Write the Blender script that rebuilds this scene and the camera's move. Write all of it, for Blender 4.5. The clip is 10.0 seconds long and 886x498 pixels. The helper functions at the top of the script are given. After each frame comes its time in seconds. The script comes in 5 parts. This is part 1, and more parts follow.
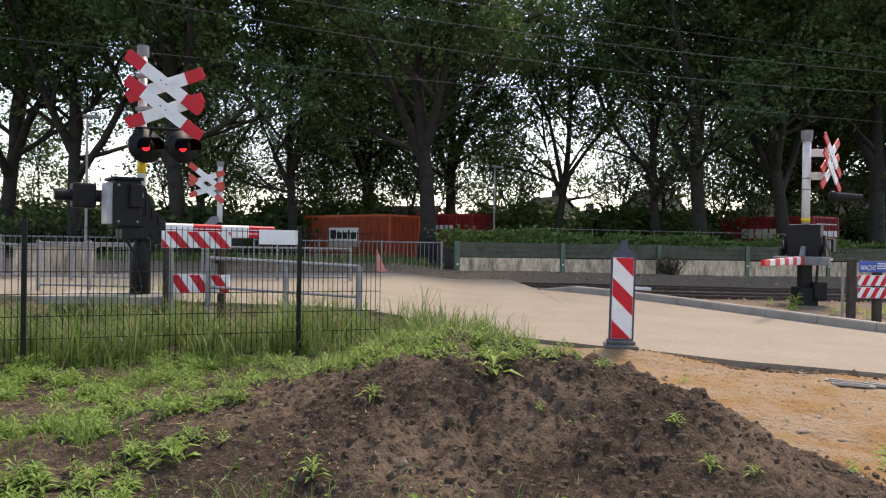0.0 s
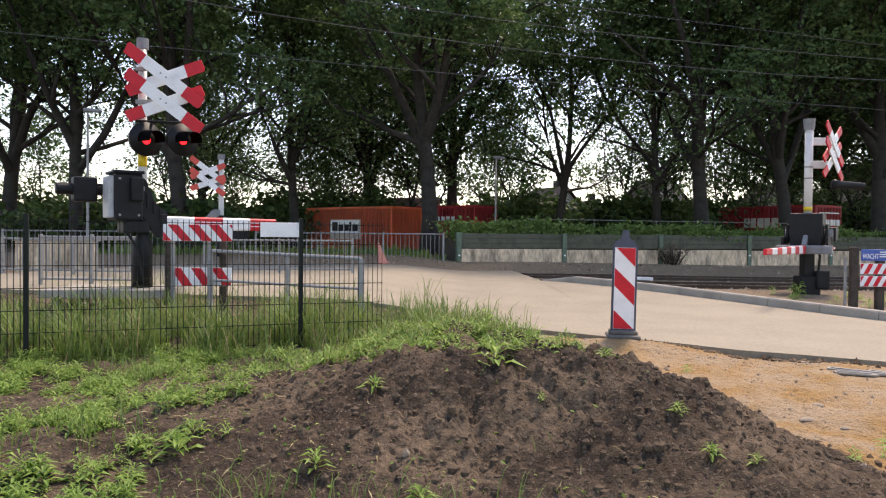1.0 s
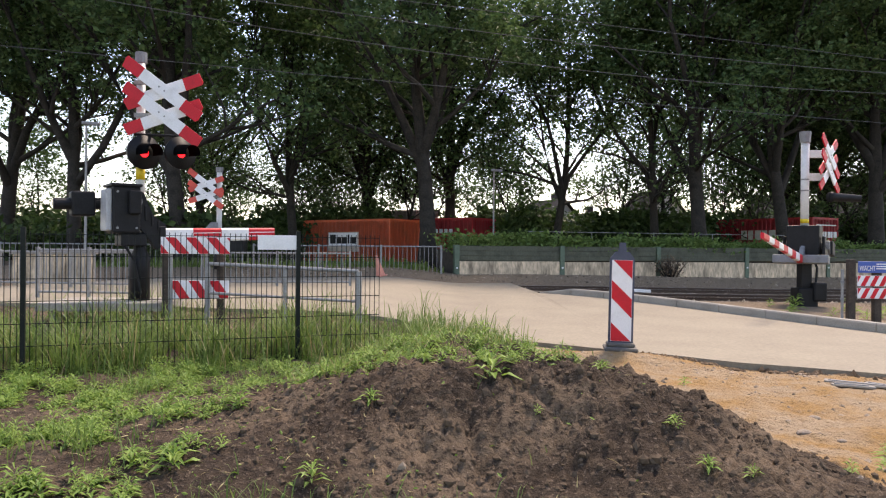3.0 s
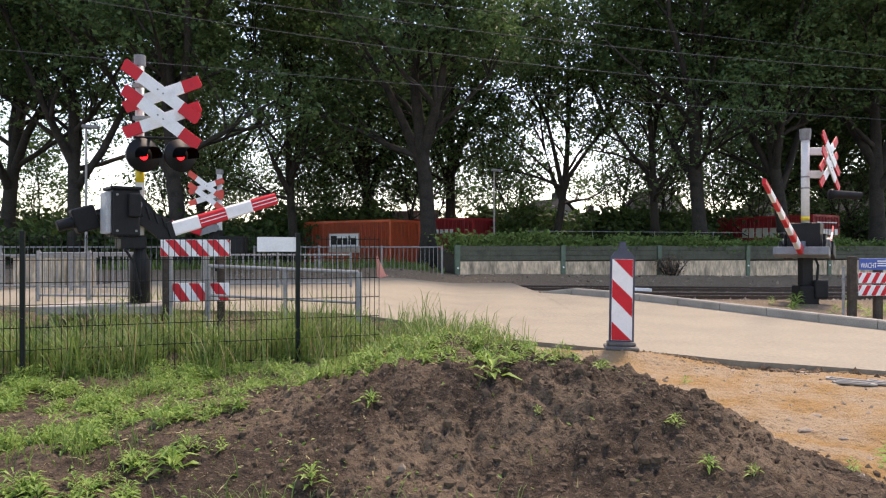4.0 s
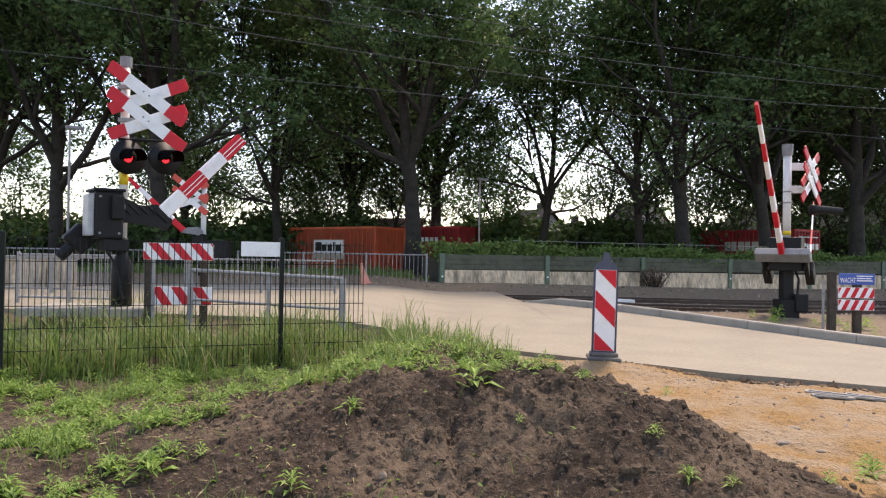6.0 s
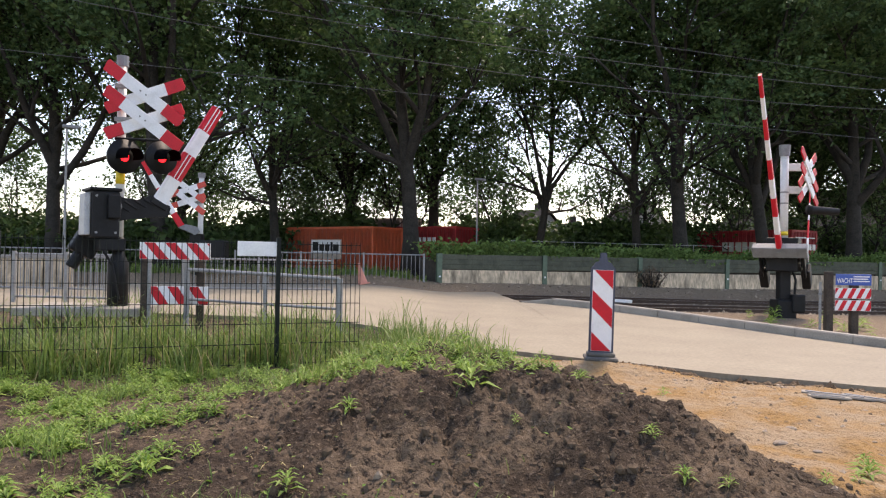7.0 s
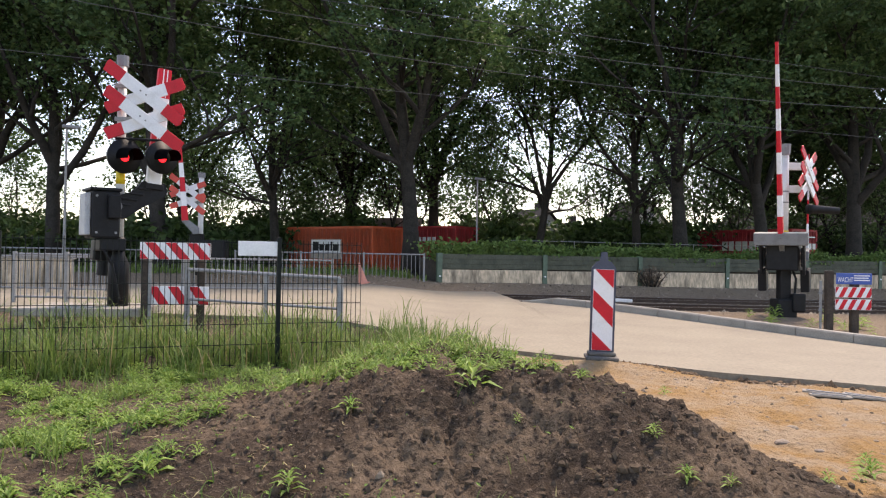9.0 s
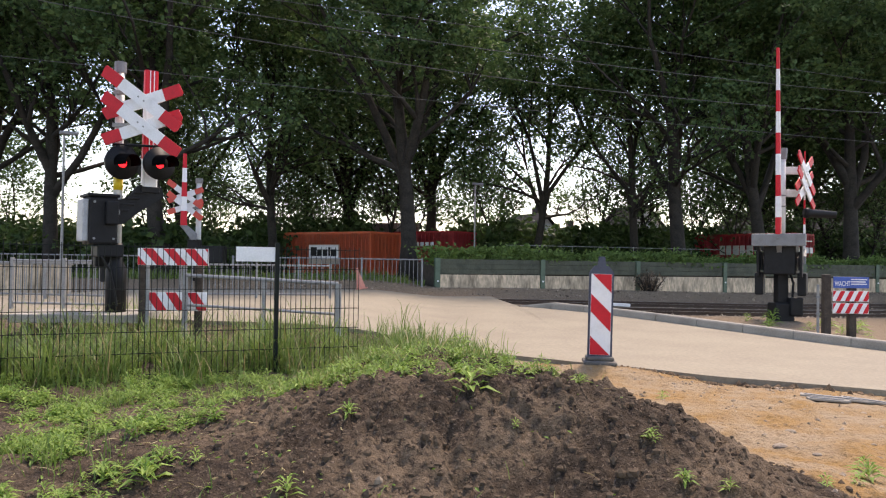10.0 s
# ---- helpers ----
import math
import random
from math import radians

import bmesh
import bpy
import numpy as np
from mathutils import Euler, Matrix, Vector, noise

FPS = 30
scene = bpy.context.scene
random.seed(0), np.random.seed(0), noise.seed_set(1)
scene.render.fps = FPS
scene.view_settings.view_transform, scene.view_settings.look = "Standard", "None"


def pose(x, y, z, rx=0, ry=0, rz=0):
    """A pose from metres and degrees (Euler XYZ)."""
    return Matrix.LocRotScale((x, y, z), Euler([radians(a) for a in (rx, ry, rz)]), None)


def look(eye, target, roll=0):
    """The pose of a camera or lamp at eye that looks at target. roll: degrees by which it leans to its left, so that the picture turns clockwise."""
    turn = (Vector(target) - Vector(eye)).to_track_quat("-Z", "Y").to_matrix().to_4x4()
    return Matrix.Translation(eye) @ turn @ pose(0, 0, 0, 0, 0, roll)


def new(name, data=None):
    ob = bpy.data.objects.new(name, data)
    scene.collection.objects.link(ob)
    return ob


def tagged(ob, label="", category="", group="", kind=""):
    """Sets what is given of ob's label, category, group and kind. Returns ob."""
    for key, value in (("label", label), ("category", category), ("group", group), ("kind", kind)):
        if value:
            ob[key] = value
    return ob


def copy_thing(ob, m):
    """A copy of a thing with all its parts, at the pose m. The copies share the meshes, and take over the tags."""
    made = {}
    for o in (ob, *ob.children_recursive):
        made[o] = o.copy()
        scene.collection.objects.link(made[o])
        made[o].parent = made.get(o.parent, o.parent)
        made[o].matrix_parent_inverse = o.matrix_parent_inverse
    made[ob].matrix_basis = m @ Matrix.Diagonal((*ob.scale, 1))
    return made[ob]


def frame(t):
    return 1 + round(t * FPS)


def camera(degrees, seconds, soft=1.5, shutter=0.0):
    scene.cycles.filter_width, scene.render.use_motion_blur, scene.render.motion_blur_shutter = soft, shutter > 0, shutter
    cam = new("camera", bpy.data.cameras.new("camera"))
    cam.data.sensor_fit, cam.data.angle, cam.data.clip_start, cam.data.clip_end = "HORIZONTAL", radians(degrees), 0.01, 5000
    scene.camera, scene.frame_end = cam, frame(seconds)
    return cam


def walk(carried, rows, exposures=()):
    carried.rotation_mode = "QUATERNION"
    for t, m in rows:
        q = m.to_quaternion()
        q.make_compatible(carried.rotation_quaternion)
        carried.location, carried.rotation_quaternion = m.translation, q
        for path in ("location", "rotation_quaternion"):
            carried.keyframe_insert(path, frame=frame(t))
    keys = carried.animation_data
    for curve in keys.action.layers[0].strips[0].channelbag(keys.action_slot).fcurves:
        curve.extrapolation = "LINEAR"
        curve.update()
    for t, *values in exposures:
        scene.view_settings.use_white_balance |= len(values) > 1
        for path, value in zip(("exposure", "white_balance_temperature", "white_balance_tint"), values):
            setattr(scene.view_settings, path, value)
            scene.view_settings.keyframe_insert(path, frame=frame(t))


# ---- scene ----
cam = camera(62.0, 10.0, soft=1.2)
walk(cam, [
    (0, look((-0.000, -0.000, 1.300), (-0.000, 10.000, 1.239), 0.90)),
    (0.5, look((0.001, 0.009, 1.295), (-0.009, 10.009, 1.173), 0.62)),
    (1, look((0.004, 0.007, 1.297), (-0.020, 10.005, 1.121), 0.50)),
    (1.5, look((0.004, 0.005, 1.300), (-0.017, 10.003, 1.147), 0.57)),
    (2, look((0.005, 0.001, 1.298), (-0.006, 10.001, 1.239), 0.68)),
    (2.5, look((0.007, -0.009, 1.298), (0.003, 9.991, 1.287), 0.65)),
    (4, look((0.029, 0.003, 1.301), (0.014, 10.003, 1.298), -0.02)),
    (4.5, look((0.027, -0.004, 1.300), (0.028, 9.996, 1.311), 0.22)),
    (5, look((0.030, -0.001, 1.300), (0.103, 9.999, 1.351), 0.45)),
    (5.5, look((0.026, -0.010, 1.299), (0.170, 9.988, 1.407), 0.76)),
    (7, look((0.038, 0.005, 1.295), (0.259, 10.002, 1.407), 1.04)),
    (7.5, look((0.036, -0.004, 1.297), (0.245, 9.993, 1.452), 1.11)),
    (8, look((0.029, 0.008, 1.292), (0.248, 10.004, 1.465), 1.32)),
    (8.5, look((0.026, -0.004, 1.296), (0.243, 9.993, 1.399), 1.12)),
    (9, look((0.029, 0.009, 1.294), (0.252, 10.006, 1.401), 0.96)),
    (9.5, look((0.028, 0.003, 1.296), (0.274, 9.999, 1.426), 0.85)),
    (10, look((0.029, 0.001, 1.295), (0.280, 9.997, 1.470), 0.79)),
], exposures=[(0, 1.18, 7700, 21), (0.8, 1.36, 7700, 21), (4, 1.41, 7700, 21), (10, 1.41, 7700, 21)])

# ---- world, sun ----
SUN_EL, SUN_AZ = radians(56), radians(30)      # azimuth from +y towards +x
world = bpy.data.worlds.new("sky")
scene.world = world
world.use_nodes = True
wn = world.node_tree.nodes
sky = wn.new("ShaderNodeTexSky")
sky.sky_type, sky.sun_disc = "NISHITA", False
sky.sun_elevation, sky.sun_rotation = SUN_EL, SUN_AZ
sky.air_density, sky.dust_density, sky.ozone_density = 1.0, 0.7, 1.0
world.node_tree.links.new(sky.outputs[0], wn["Background"].inputs[0])
wn["Background"].inputs[1].default_value = 0.15
sun_data = bpy.data.lights.new("sun", "SUN")
sun_data.energy, sun_data.angle, sun_data.color = 2.1, radians(12), (1.0, 0.94, 0.84)
sun = new("sun", sun_data)
sun.matrix_world = look((60 * math.sin(SUN_AZ), 60 * math.cos(SUN_AZ), 60 * math.tan(SUN_EL)), (0, 0, 0))


# ---- materials ----
def mat(name, color, rough=0.6, metal=0.0, vary=0.18, scale=6.0, bump=0.15, grain=60.0, dirt=None, dirt_at=0.55, spec=0.5, streak=1.0):
    """A worn surface: base colour with broad stains and fine grain, and a fine relief."""
    m = bpy.data.materials.new(name)
    m.use_nodes = True
    nt = m.node_tree
    n, l = nt.nodes, nt.links
    bsdf = n["Principled BSDF"]
    co = n.new("ShaderNodeTexCoord")
    big, fine = n.new("ShaderNodeTexNoise"), n.new("ShaderNodeTexNoise")
    for tex, s in ((big, scale), (fine, grain)):
        tex.inputs["Scale"].default_value = s
        tex.inputs["Detail"].default_value = 5
        sq = n.new("ShaderNodeMapping")
        sq.inputs["Scale"].default_value = (1, 1, streak)
        l.new(co.outputs["Object"], sq.inputs["Vector"])
        l.new(sq.outputs["Vector"], tex.inputs["Vector"])
    mix = n.new("ShaderNodeMix")
    mix.data_type, mix.blend_type = "RGBA", "MIX"
    dark = dirt or tuple(c * (1 - vary * 2.2) for c in color)
    mix.inputs["A"].default_value = (*color, 1)
    mix.inputs["B"].default_value = (*dark, 1)
    ramp = n.new("ShaderNodeMapRange")
    ramp.inputs["From Min"].default_value = dirt_at - 0.1
    ramp.inputs["From Max"].default_value = dirt_at + 0.25
    l.new(big.outputs["Fac"], ramp.inputs["Value"])
    l.new(ramp.outputs["Result"], mix.inputs["Factor"])
    mix2 = n.new("ShaderNodeMix")
    mix2.data_type, mix2.blend_type = "RGBA", "MULTIPLY"
    mix2.inputs["Factor"].default_value = 1
    l.new(mix.outputs["Result"], mix2.inputs["A"])
    gr = n.new("ShaderNodeMapRange")
    gr.inputs["To Min"].default_value, gr.inputs["To Max"].default_value = 1 - vary * 1.2, 1 + vary * 1.0
    gr.inputs["From Min"].default_value, gr.inputs["From Max"].default_value = 0.3, 0.7
    l.new(fine.outputs["Fac"], gr.inputs["Value"])
    l.new(gr.outputs["Result"], mix2.inputs["B"])
    l.new(mix2.outputs["Result"], bsdf.inputs["Base Color"])
    bsdf.inputs["Roughness"].default_value = rough
    bsdf.inputs["Metallic"].default_value = metal
    bsdf.inputs["Specular IOR Level"].default_value = spec
    b = n.new("ShaderNodeBump")
    b.inputs["Strength"].default_value = bump
    b.inputs["Distance"].default_value = 0.01
    l.new(fine.outputs["Fac"], b.inputs["Height"])
    l.new(b.outputs["Normal"], bsdf.inputs["Normal"])
    return m


def leaf_mat(name, a, b, trans=0.35, rough=0.55):
    """Foliage: each leaf its own green between a and b, partly letting light through."""
    m = bpy.data.materials.new(name)
    m.use_nodes = True
    nt = m.node_tree
    n, l = nt.nodes, nt.links
    bsdf, out = n["Principled BSDF"], n["Material Output"]
    geo = n.new("ShaderNodeNewGeometry")
    ramp = n.new("ShaderNodeMix")
    ramp.data_type = "RGBA"
    ramp.inputs["A"].default_value, ramp.inputs["B"].default_value = (*a, 1), (*b, 1)
    l.new(geo.outputs["Random Per Island"], ramp.inputs["Factor"])
    l.new(ramp.outputs["Result"], bsdf.inputs["Base Color"])
    bsdf.inputs["Roughness"].default_value = rough
    bsdf.inputs["Specular IOR Level"].default_value = 0.3
    tr = n.new("ShaderNodeBsdfTranslucent")
    l.new(ramp.outputs["Result"], tr.inputs["Color"])
    mx = n.new("ShaderNodeMixShader")
    mx.inputs[0].default_value = trans
    l.new(bsdf.outputs[0], mx.inputs[1])
    l.new(tr.outputs[0], mx.inputs[2])
    l.new(mx.outputs[0], out.inputs["Surface"])
    return m


def glow(name, color, strength):
    m = bpy.data.materials.new(name)
    m.use_nodes = True
    b = m.node_tree.nodes["Principled BSDF"]
    b.inputs["Base Color"].default_value = (*color, 1)
    b.inputs["Emission Color"].default_value = (*color, 1)
    b.inputs["Emission Strength"].default_value = strength
    return m


def ground_mat():
    """Soil, yellow sand and ballast; where each lies is set by the ground's own 'sand' and 'stone' values."""
    m = bpy.data.materials.new("earth")
    m.use_nodes = True
    nt = m.node_tree
    n, l = nt.nodes, nt.links
    bsdf = n["Principled BSDF"]
    co = n.new("ShaderNodeTexCoord")

    def tex(scale, detail=6, rough=0.6):
        t = n.new("ShaderNodeTexNoise")
        t.inputs["Scale"].default_value, t.inputs["Detail"].default_value, t.inputs["Roughness"].default_value = scale, detail, rough
        l.new(co.outputs["Object"], t.inputs["Vector"])
        return t

    def blend(fac, a, b, lo=0.4, hi=0.6):
        x = n.new("ShaderNodeMix")
        x.data_type = "RGBA"
        r = n.new("ShaderNodeMapRange")
        r.inputs["From Min"].default_value, r.inputs["From Max"].default_value = lo, hi
        l.new(fac, r.inputs["Value"])
        l.new(r.outputs["Result"], x.inputs["Factor"])
        for v, s in ((a, "A"), (b, "B")):
            if isinstance(v, tuple):
                x.inputs[s].default_value = (*v, 1)
            else:
                l.new(v, x.inputs[s])
        return x.outputs["Result"]

    t1, t2, t3, t4 = tex(1.3), tex(9), tex(48), tex(23)
    soil = blend(t1.outputs["Fac"], (0.054, 0.038, 0.026), (0.145, 0.104, 0.069), 0.44, 0.58)
    soil = blend(t2.outputs["Fac"], soil, (0.042, 0.03, 0.021), 0.54, 0.8)
    soil = blend(t4.outputs["Fac"], soil, (0.026, 0.019, 0.015), 0.51, 0.66)
    soil = blend(t3.outputs["Fac"], soil, (0.2, 0.15, 0.11), 0.56, 0.72)
    sand = blend(t1.outputs["Fac"], (0.31, 0.185, 0.075), (0.33, 0.245, 0.158), 0.4, 0.58)
    sand = blend(t2.outputs["Fac"], sand, (0.22, 0.145, 0.085), 0.55, 0.75)
    sand = blend(t4.outputs["Fac"], sand, (0.17, 0.115, 0.07), 0.58, 0.72)
    sand = blend(t3.outputs["Fac"], sand, (0.42, 0.31, 0.19), 0.58, 0.75)
    stone = blend(t3.outputs["Fac"], (0.115, 0.083, 0.056), (0.32, 0.245, 0.17), 0.38, 0.62)
    a1, a2 = n.new("ShaderNodeAttribute"), n.new("ShaderNodeAttribute")
    a1.attribute_name, a2.attribute_name = "sand", "stone"
    add = n.new("ShaderNodeMath")
    add.operation = "MULTIPLY_ADD"
    add.inputs[1].default_value = 0.5
    l.new(t2.outputs["Fac"], add.inputs[0])
    l.new(a1.outputs["Fac"], add.inputs[2])
    col = blend(add.outputs[0], soil, sand, 0.6, 0.85)
    col = blend(a2.outputs["Fac"], col, stone, 0.35, 0.65)
    l.new(col, bsdf.inputs["Base Color"])
    bsdf.inputs["Roughness"].default_value = 0.95
    bsdf.inputs["Specular IOR Level"].default_value = 0.15
    b1, b2 = n.new("ShaderNodeBump"), n.new("ShaderNodeBump")
    b1.inputs["Strength"].default_value, b1.inputs["Distance"].default_value = 1.0, 0.06
    b2.inputs["Strength"].default_value, b2.inputs["Distance"].default_value = 1.0, 0.022
    l.new(t2.outputs["Fac"], b1.inputs["Height"])
    l.new(t3.outputs["Fac"], b2.inputs["Height"])
    l.new(b1.outputs["Normal"], b2.inputs["Normal"])
    l.new(b2.outputs["Normal"], bsdf.inputs["Normal"])
    return m


EARTH = ground_mat()
WIREGREY = mat("wire", (0.10, 0.10, 0.10), 0.5)
CONCRETE = mat("road_concrete", (0.25, 0.214, 0.155), 0.85, vary=0.14, scale=0.9, grain=22, bump=0.2, dirt=(0.205, 0.172, 0.127), dirt_at=0.48)
KERB = mat("kerb_concrete", (0.30, 0.272, 0.23), 0.85, vary=0.15, scale=2, grain=50)
PANEL = mat("weathered_concrete", (0.62, 0.49, 0.34), 0.9, vary=0.32, scale=3.6, grain=16, dirt=(0.13, 0.105, 0.075), dirt_at=0.54, streak=0.30)
GREENBOARD = mat("green_planks", (0.085, 0.092, 0.062), 0.8, vary=0.25, scale=3, grain=30)
GREENPOST = mat("green_post", (0.10, 0.15, 0.10), 0.6, vary=0.2)
WHITE = mat("white_sheeting", (0.78, 0.78, 0.78), 0.45, vary=0.05, scale=5, bump=0.03, dirt=(0.6, 0.59, 0.57), dirt_at=0.62)
RED = mat("red_sheeting", (0.61, 0.018, 0.03), 0.45, vary=0.08, scale=5, bump=0.03, dirt=(0.45, 0.018, 0.026), dirt_at=0.6, spec=0.25)
FADED = mat("faded_red_sheeting", (0.62, 0.07, 0.045), 0.5, vary=0.1, scale=5, bump=0.03)
POLEWHITE = mat("pole_paint", (0.66, 0.66, 0.64), 0.5, vary=0.08, scale=4, dirt=(0.45, 0.44, 0.40), dirt_at=0.58)
YELLOW = mat("yellow_sticker", (0.75, 0.52, 0.02), 0.5, vary=0.08)
BLACK = mat("black_paint", (0.010, 0.0105, 0.012), 0.55, vary=0.3, scale=5, bump=0.1, spec=0.25)
MATTE = mat("matt_black_hood", (0.008, 0.008, 0.009), 0.95, vary=0.2, spec=0.05)
TWIG = leaf_mat("dry_twigs", (0.10, 0.065, 0.04), (0.2, 0.14, 0.09), 0.2)
CASTGREY = mat("cast_grey", (0.20, 0.205, 0.21), 0.55, vary=0.15)
# door grey, raised so the colour carries the light on that side
LITHOUSING = mat("housing_grey_lit", (0.42, 0.43, 0.44), 0.5, vary=0.12, dirt=(0.28, 0.28, 0.28))
GALV = mat("galvanised_steel", (0.27, 0.27, 0.265), 0.55, metal=0.2, vary=0.15, scale=8)
DARKWIRE = mat("dark_green_wire", (0.010, 0.014, 0.012), 0.6, vary=0.2, spec=0.2)
RAIL = mat("rusty_rail", (0.085, 0.055, 0.042), 0.6, metal=0.3, vary=0.2, grain=90)
RAILTOP = mat("worn_rail_head", (0.45, 0.42, 0.40), 0.35, metal=0.8, vary=0.1)
SLEEPER = mat("sleeper", (0.16, 0.14, 0.12), 0.9, vary=0.25)
ORANGE = mat("orange_container_paint", (0.60, 0.095, 0.030), 0.5, vary=0.12, scale=1.5, grain=20, dirt=(0.40, 0.085, 0.03), dirt_at=0.55)
CRIMSON = mat("red_container_paint", (0.42, 0.022, 0.03), 0.5, vary=0.12, scale=1.5, grain=20)
DARKRED = mat("dark_red_container_paint", (0.40, 0.022, 0.03), 0.5, vary=0.12, scale=1.5, grain=20)
NAVY = mat("navy_frame", (0.045, 0.055, 0.09), 0.45, vary=0.15)
SIGNBLUE = mat("sign_blue", (0.03, 0.09, 0.36), 0.4, vary=0.06)
RUBBER = mat("recycled_rubber_foot", (0.10, 0.095, 0.088), 0.85, vary=0.25, dirt=(0.20, 0.17, 0.13))
TIMBER = mat("old_timber", (0.06, 0.045, 0.034), 0.85, vary=0.3, grain=40)
BARK = mat("bark", (0.032, 0.028, 0.023), 0.95, vary=0.35, scale=3, grain=18, bump=0.8)
LEAF = leaf_mat("oak_leaves", (0.038, 0.086, 0.03), (0.118, 0.19, 0.068), 0.45)
SHRUB = leaf_mat("shrub_leaves", (0.03, 0.06, 0.018), (0.07, 0.12, 0.035))
IVY = leaf_mat("ivy_leaves", (0.08, 0.15, 0.035), (0.20, 0.30, 0.09), 0.4)
GRASS = leaf_mat("grass_blades", (0.085, 0.15, 0.03), (0.20, 0.28, 0.075), 0.4)
STRAW = leaf_mat("dry_grass", (0.30, 0.23, 0.10), (0.42, 0.36, 0.18), 0.3)
WEED = leaf_mat("weed_leaves", (0.10, 0.20, 0.03), (0.27, 0.39, 0.08), 0.4)
ROOF = mat("roof_tiles", (0.04, 0.036, 0.034), 0.9, vary=0.25, scale=2, spec=0.1)
PLASTER = mat("pale_wall", (0.48, 0.45, 0.40), 0.85, vary=0.1, scale=1)
BRICKWALL = mat("brick_wall", (0.05, 0.034, 0.028), 0.85, vary=0.2, scale=2)
WINDOWGLASS = mat("dark_window", (0.03, 0.035, 0.04), 0.1, vary=0.05, bump=0.0)
CONE = mat("cone_plastic", (0.62, 0.24, 0.17), 0.6, vary=0.1)
CLOD = mat("soil_crumbs", (0.105, 0.076, 0.052), 0.95, vary=0.1, scale=12, grain=70, bump=0.3, spec=0.1)
GRAVEL = leaf_mat("gravel", (0.10, 0.074, 0.052), (0.42, 0.33, 0.24), 0.0, 0.9)
SANDCLOD = mat("sand_lumps", (0.20, 0.135, 0.085), 0.95, vary=0.35, scale=5, grain=40, bump=0.4, spec=0.1)
STONE = mat("pebble", (0.27, 0.215, 0.16), 0.9, vary=0.25)
REDLAMP = glow("red_lamp", (1.0, 0.02, 0.03), 1.1)


# ---- helpers of the scene ----
def part(name, bm, material, parent, label="", smooth=False):
    me = bpy.data.meshes.new(name)
    bmesh.ops.recalc_face_normals(bm, faces=bm.faces)
    bm.to_mesh(me)
    bm.free()
    me.materials.append(material)
    if smooth:
        me.polygons.foreach_set("use_smooth", [True] * len(me.polygons))
    ob = new(name, me)
    ob.parent = parent
    return tagged(ob, label)


def thing(name, m, label, category, group="", kind=""):
    ob = new(name)
    ob.empty_display_size = 0.2
    ob.matrix_world = m
    return tagged(ob, label, category, group, kind)


def box(bm, x0, x1, y0, y1, z0, z1, bev=0.0, m=None):
    """A box, edges rounded by bev."""
    b2 = bmesh.new()
    bmesh.ops.create_cube(b2, size=1)
    for v in b2.verts:
        v.co = Vector(((x0 + x1) / 2 + v.co.x * (x1 - x0), (y0 + y1) / 2 + v.co.y * (y1 - y0), (z0 + z1) / 2 + v.co.z * (z1 - z0)))
    if bev:
        bmesh.ops.bevel(b2, geom=b2.edges[:], offset=bev, segments=2, affect="EDGES", profile=0.5)
    join(bm, b2, m)
    return bm


def join(bm, b2, m=None):
    idx = {}
    for v in b2.verts:
        idx[v] = bm.verts.new(m @ v.co if m else v.co)
    for f in b2.faces:
        bm.faces.new([idx[v] for v in f.verts])
    b2.free()


def tube(bm, pts, radii, seg=10, caps=True):
    """A round tube through the points."""
    pts = [Vector(p) for p in pts]
    rings = []
    for i, p in enumerate(pts):
        d = (pts[min(i + 1, len(pts) - 1)] - pts[max(i - 1, 0)]).normalized()
        a = d.orthogonal().normalized() if abs(d.z) < 0.99 else Vector((1, 0, 0))
        a = (a - d * a.dot(d)).normalized()
        b = d.cross(a)
        r = radii[i] if isinstance(radii, (list, tuple)) else radii
        rings.append([bm.verts.new(p + a * (r * math.cos(2 * math.pi * k / seg)) + b * (r * math.sin(2 * math.pi * k / seg))) for k in range(seg)])
    for r0, r1 in zip(rings, rings[1:]):
        # keep the rings in step where the frame of reference turns over
        s = min(range(seg), key=lambda q: (r0[0].co - r1[q].co).length)
        for k in range(seg):
            bm.faces.new((r0[k], r0[(k + 1) % seg], r1[(k + 1 + s) % seg], r1[(k + s) % seg]))
    if caps:
        bm.faces.new(rings[0][::-1])
        bm.faces.new(rings[-1])
    return bm


def prism(bm, outline, y0, y1):
    """A plate: outline of (x, z) points between two y."""
    a = [bm.verts.new((x, y0, z)) for x, z in outline]
    b = [bm.verts.new((x, y1, z)) for x, z in outline]
    bm.faces.new(a)
    bm.faces.new(b[::-1])
    for i in range(len(a)):
        j = (i + 1) % len(a)
        bm.faces.new((a[i], a[j], b[j], b[i]))
    return bm


def clip(poly, x0, x1, z0, z1):
    for axis, lim, sign in ((0, x0, 1), (0, x1, -1), (1, z0, 1), (1, z1, -1)):
        out = []
        for i, p in enumerate(poly):
            q = poly[(i + 1) % len(poly)]
            dp, dq = (p[axis] - lim) * sign, (q[axis] - lim) * sign
            if dp >= 0:
                out.append(p)
            if dp * dq < 0:
                k = dp / (dp - dq)
                out.append((p[0] + k * (q[0] - p[0]), p[1] + k * (q[1] - p[1])))
        poly = out
        if len(poly) < 3:
            return []
    return poly


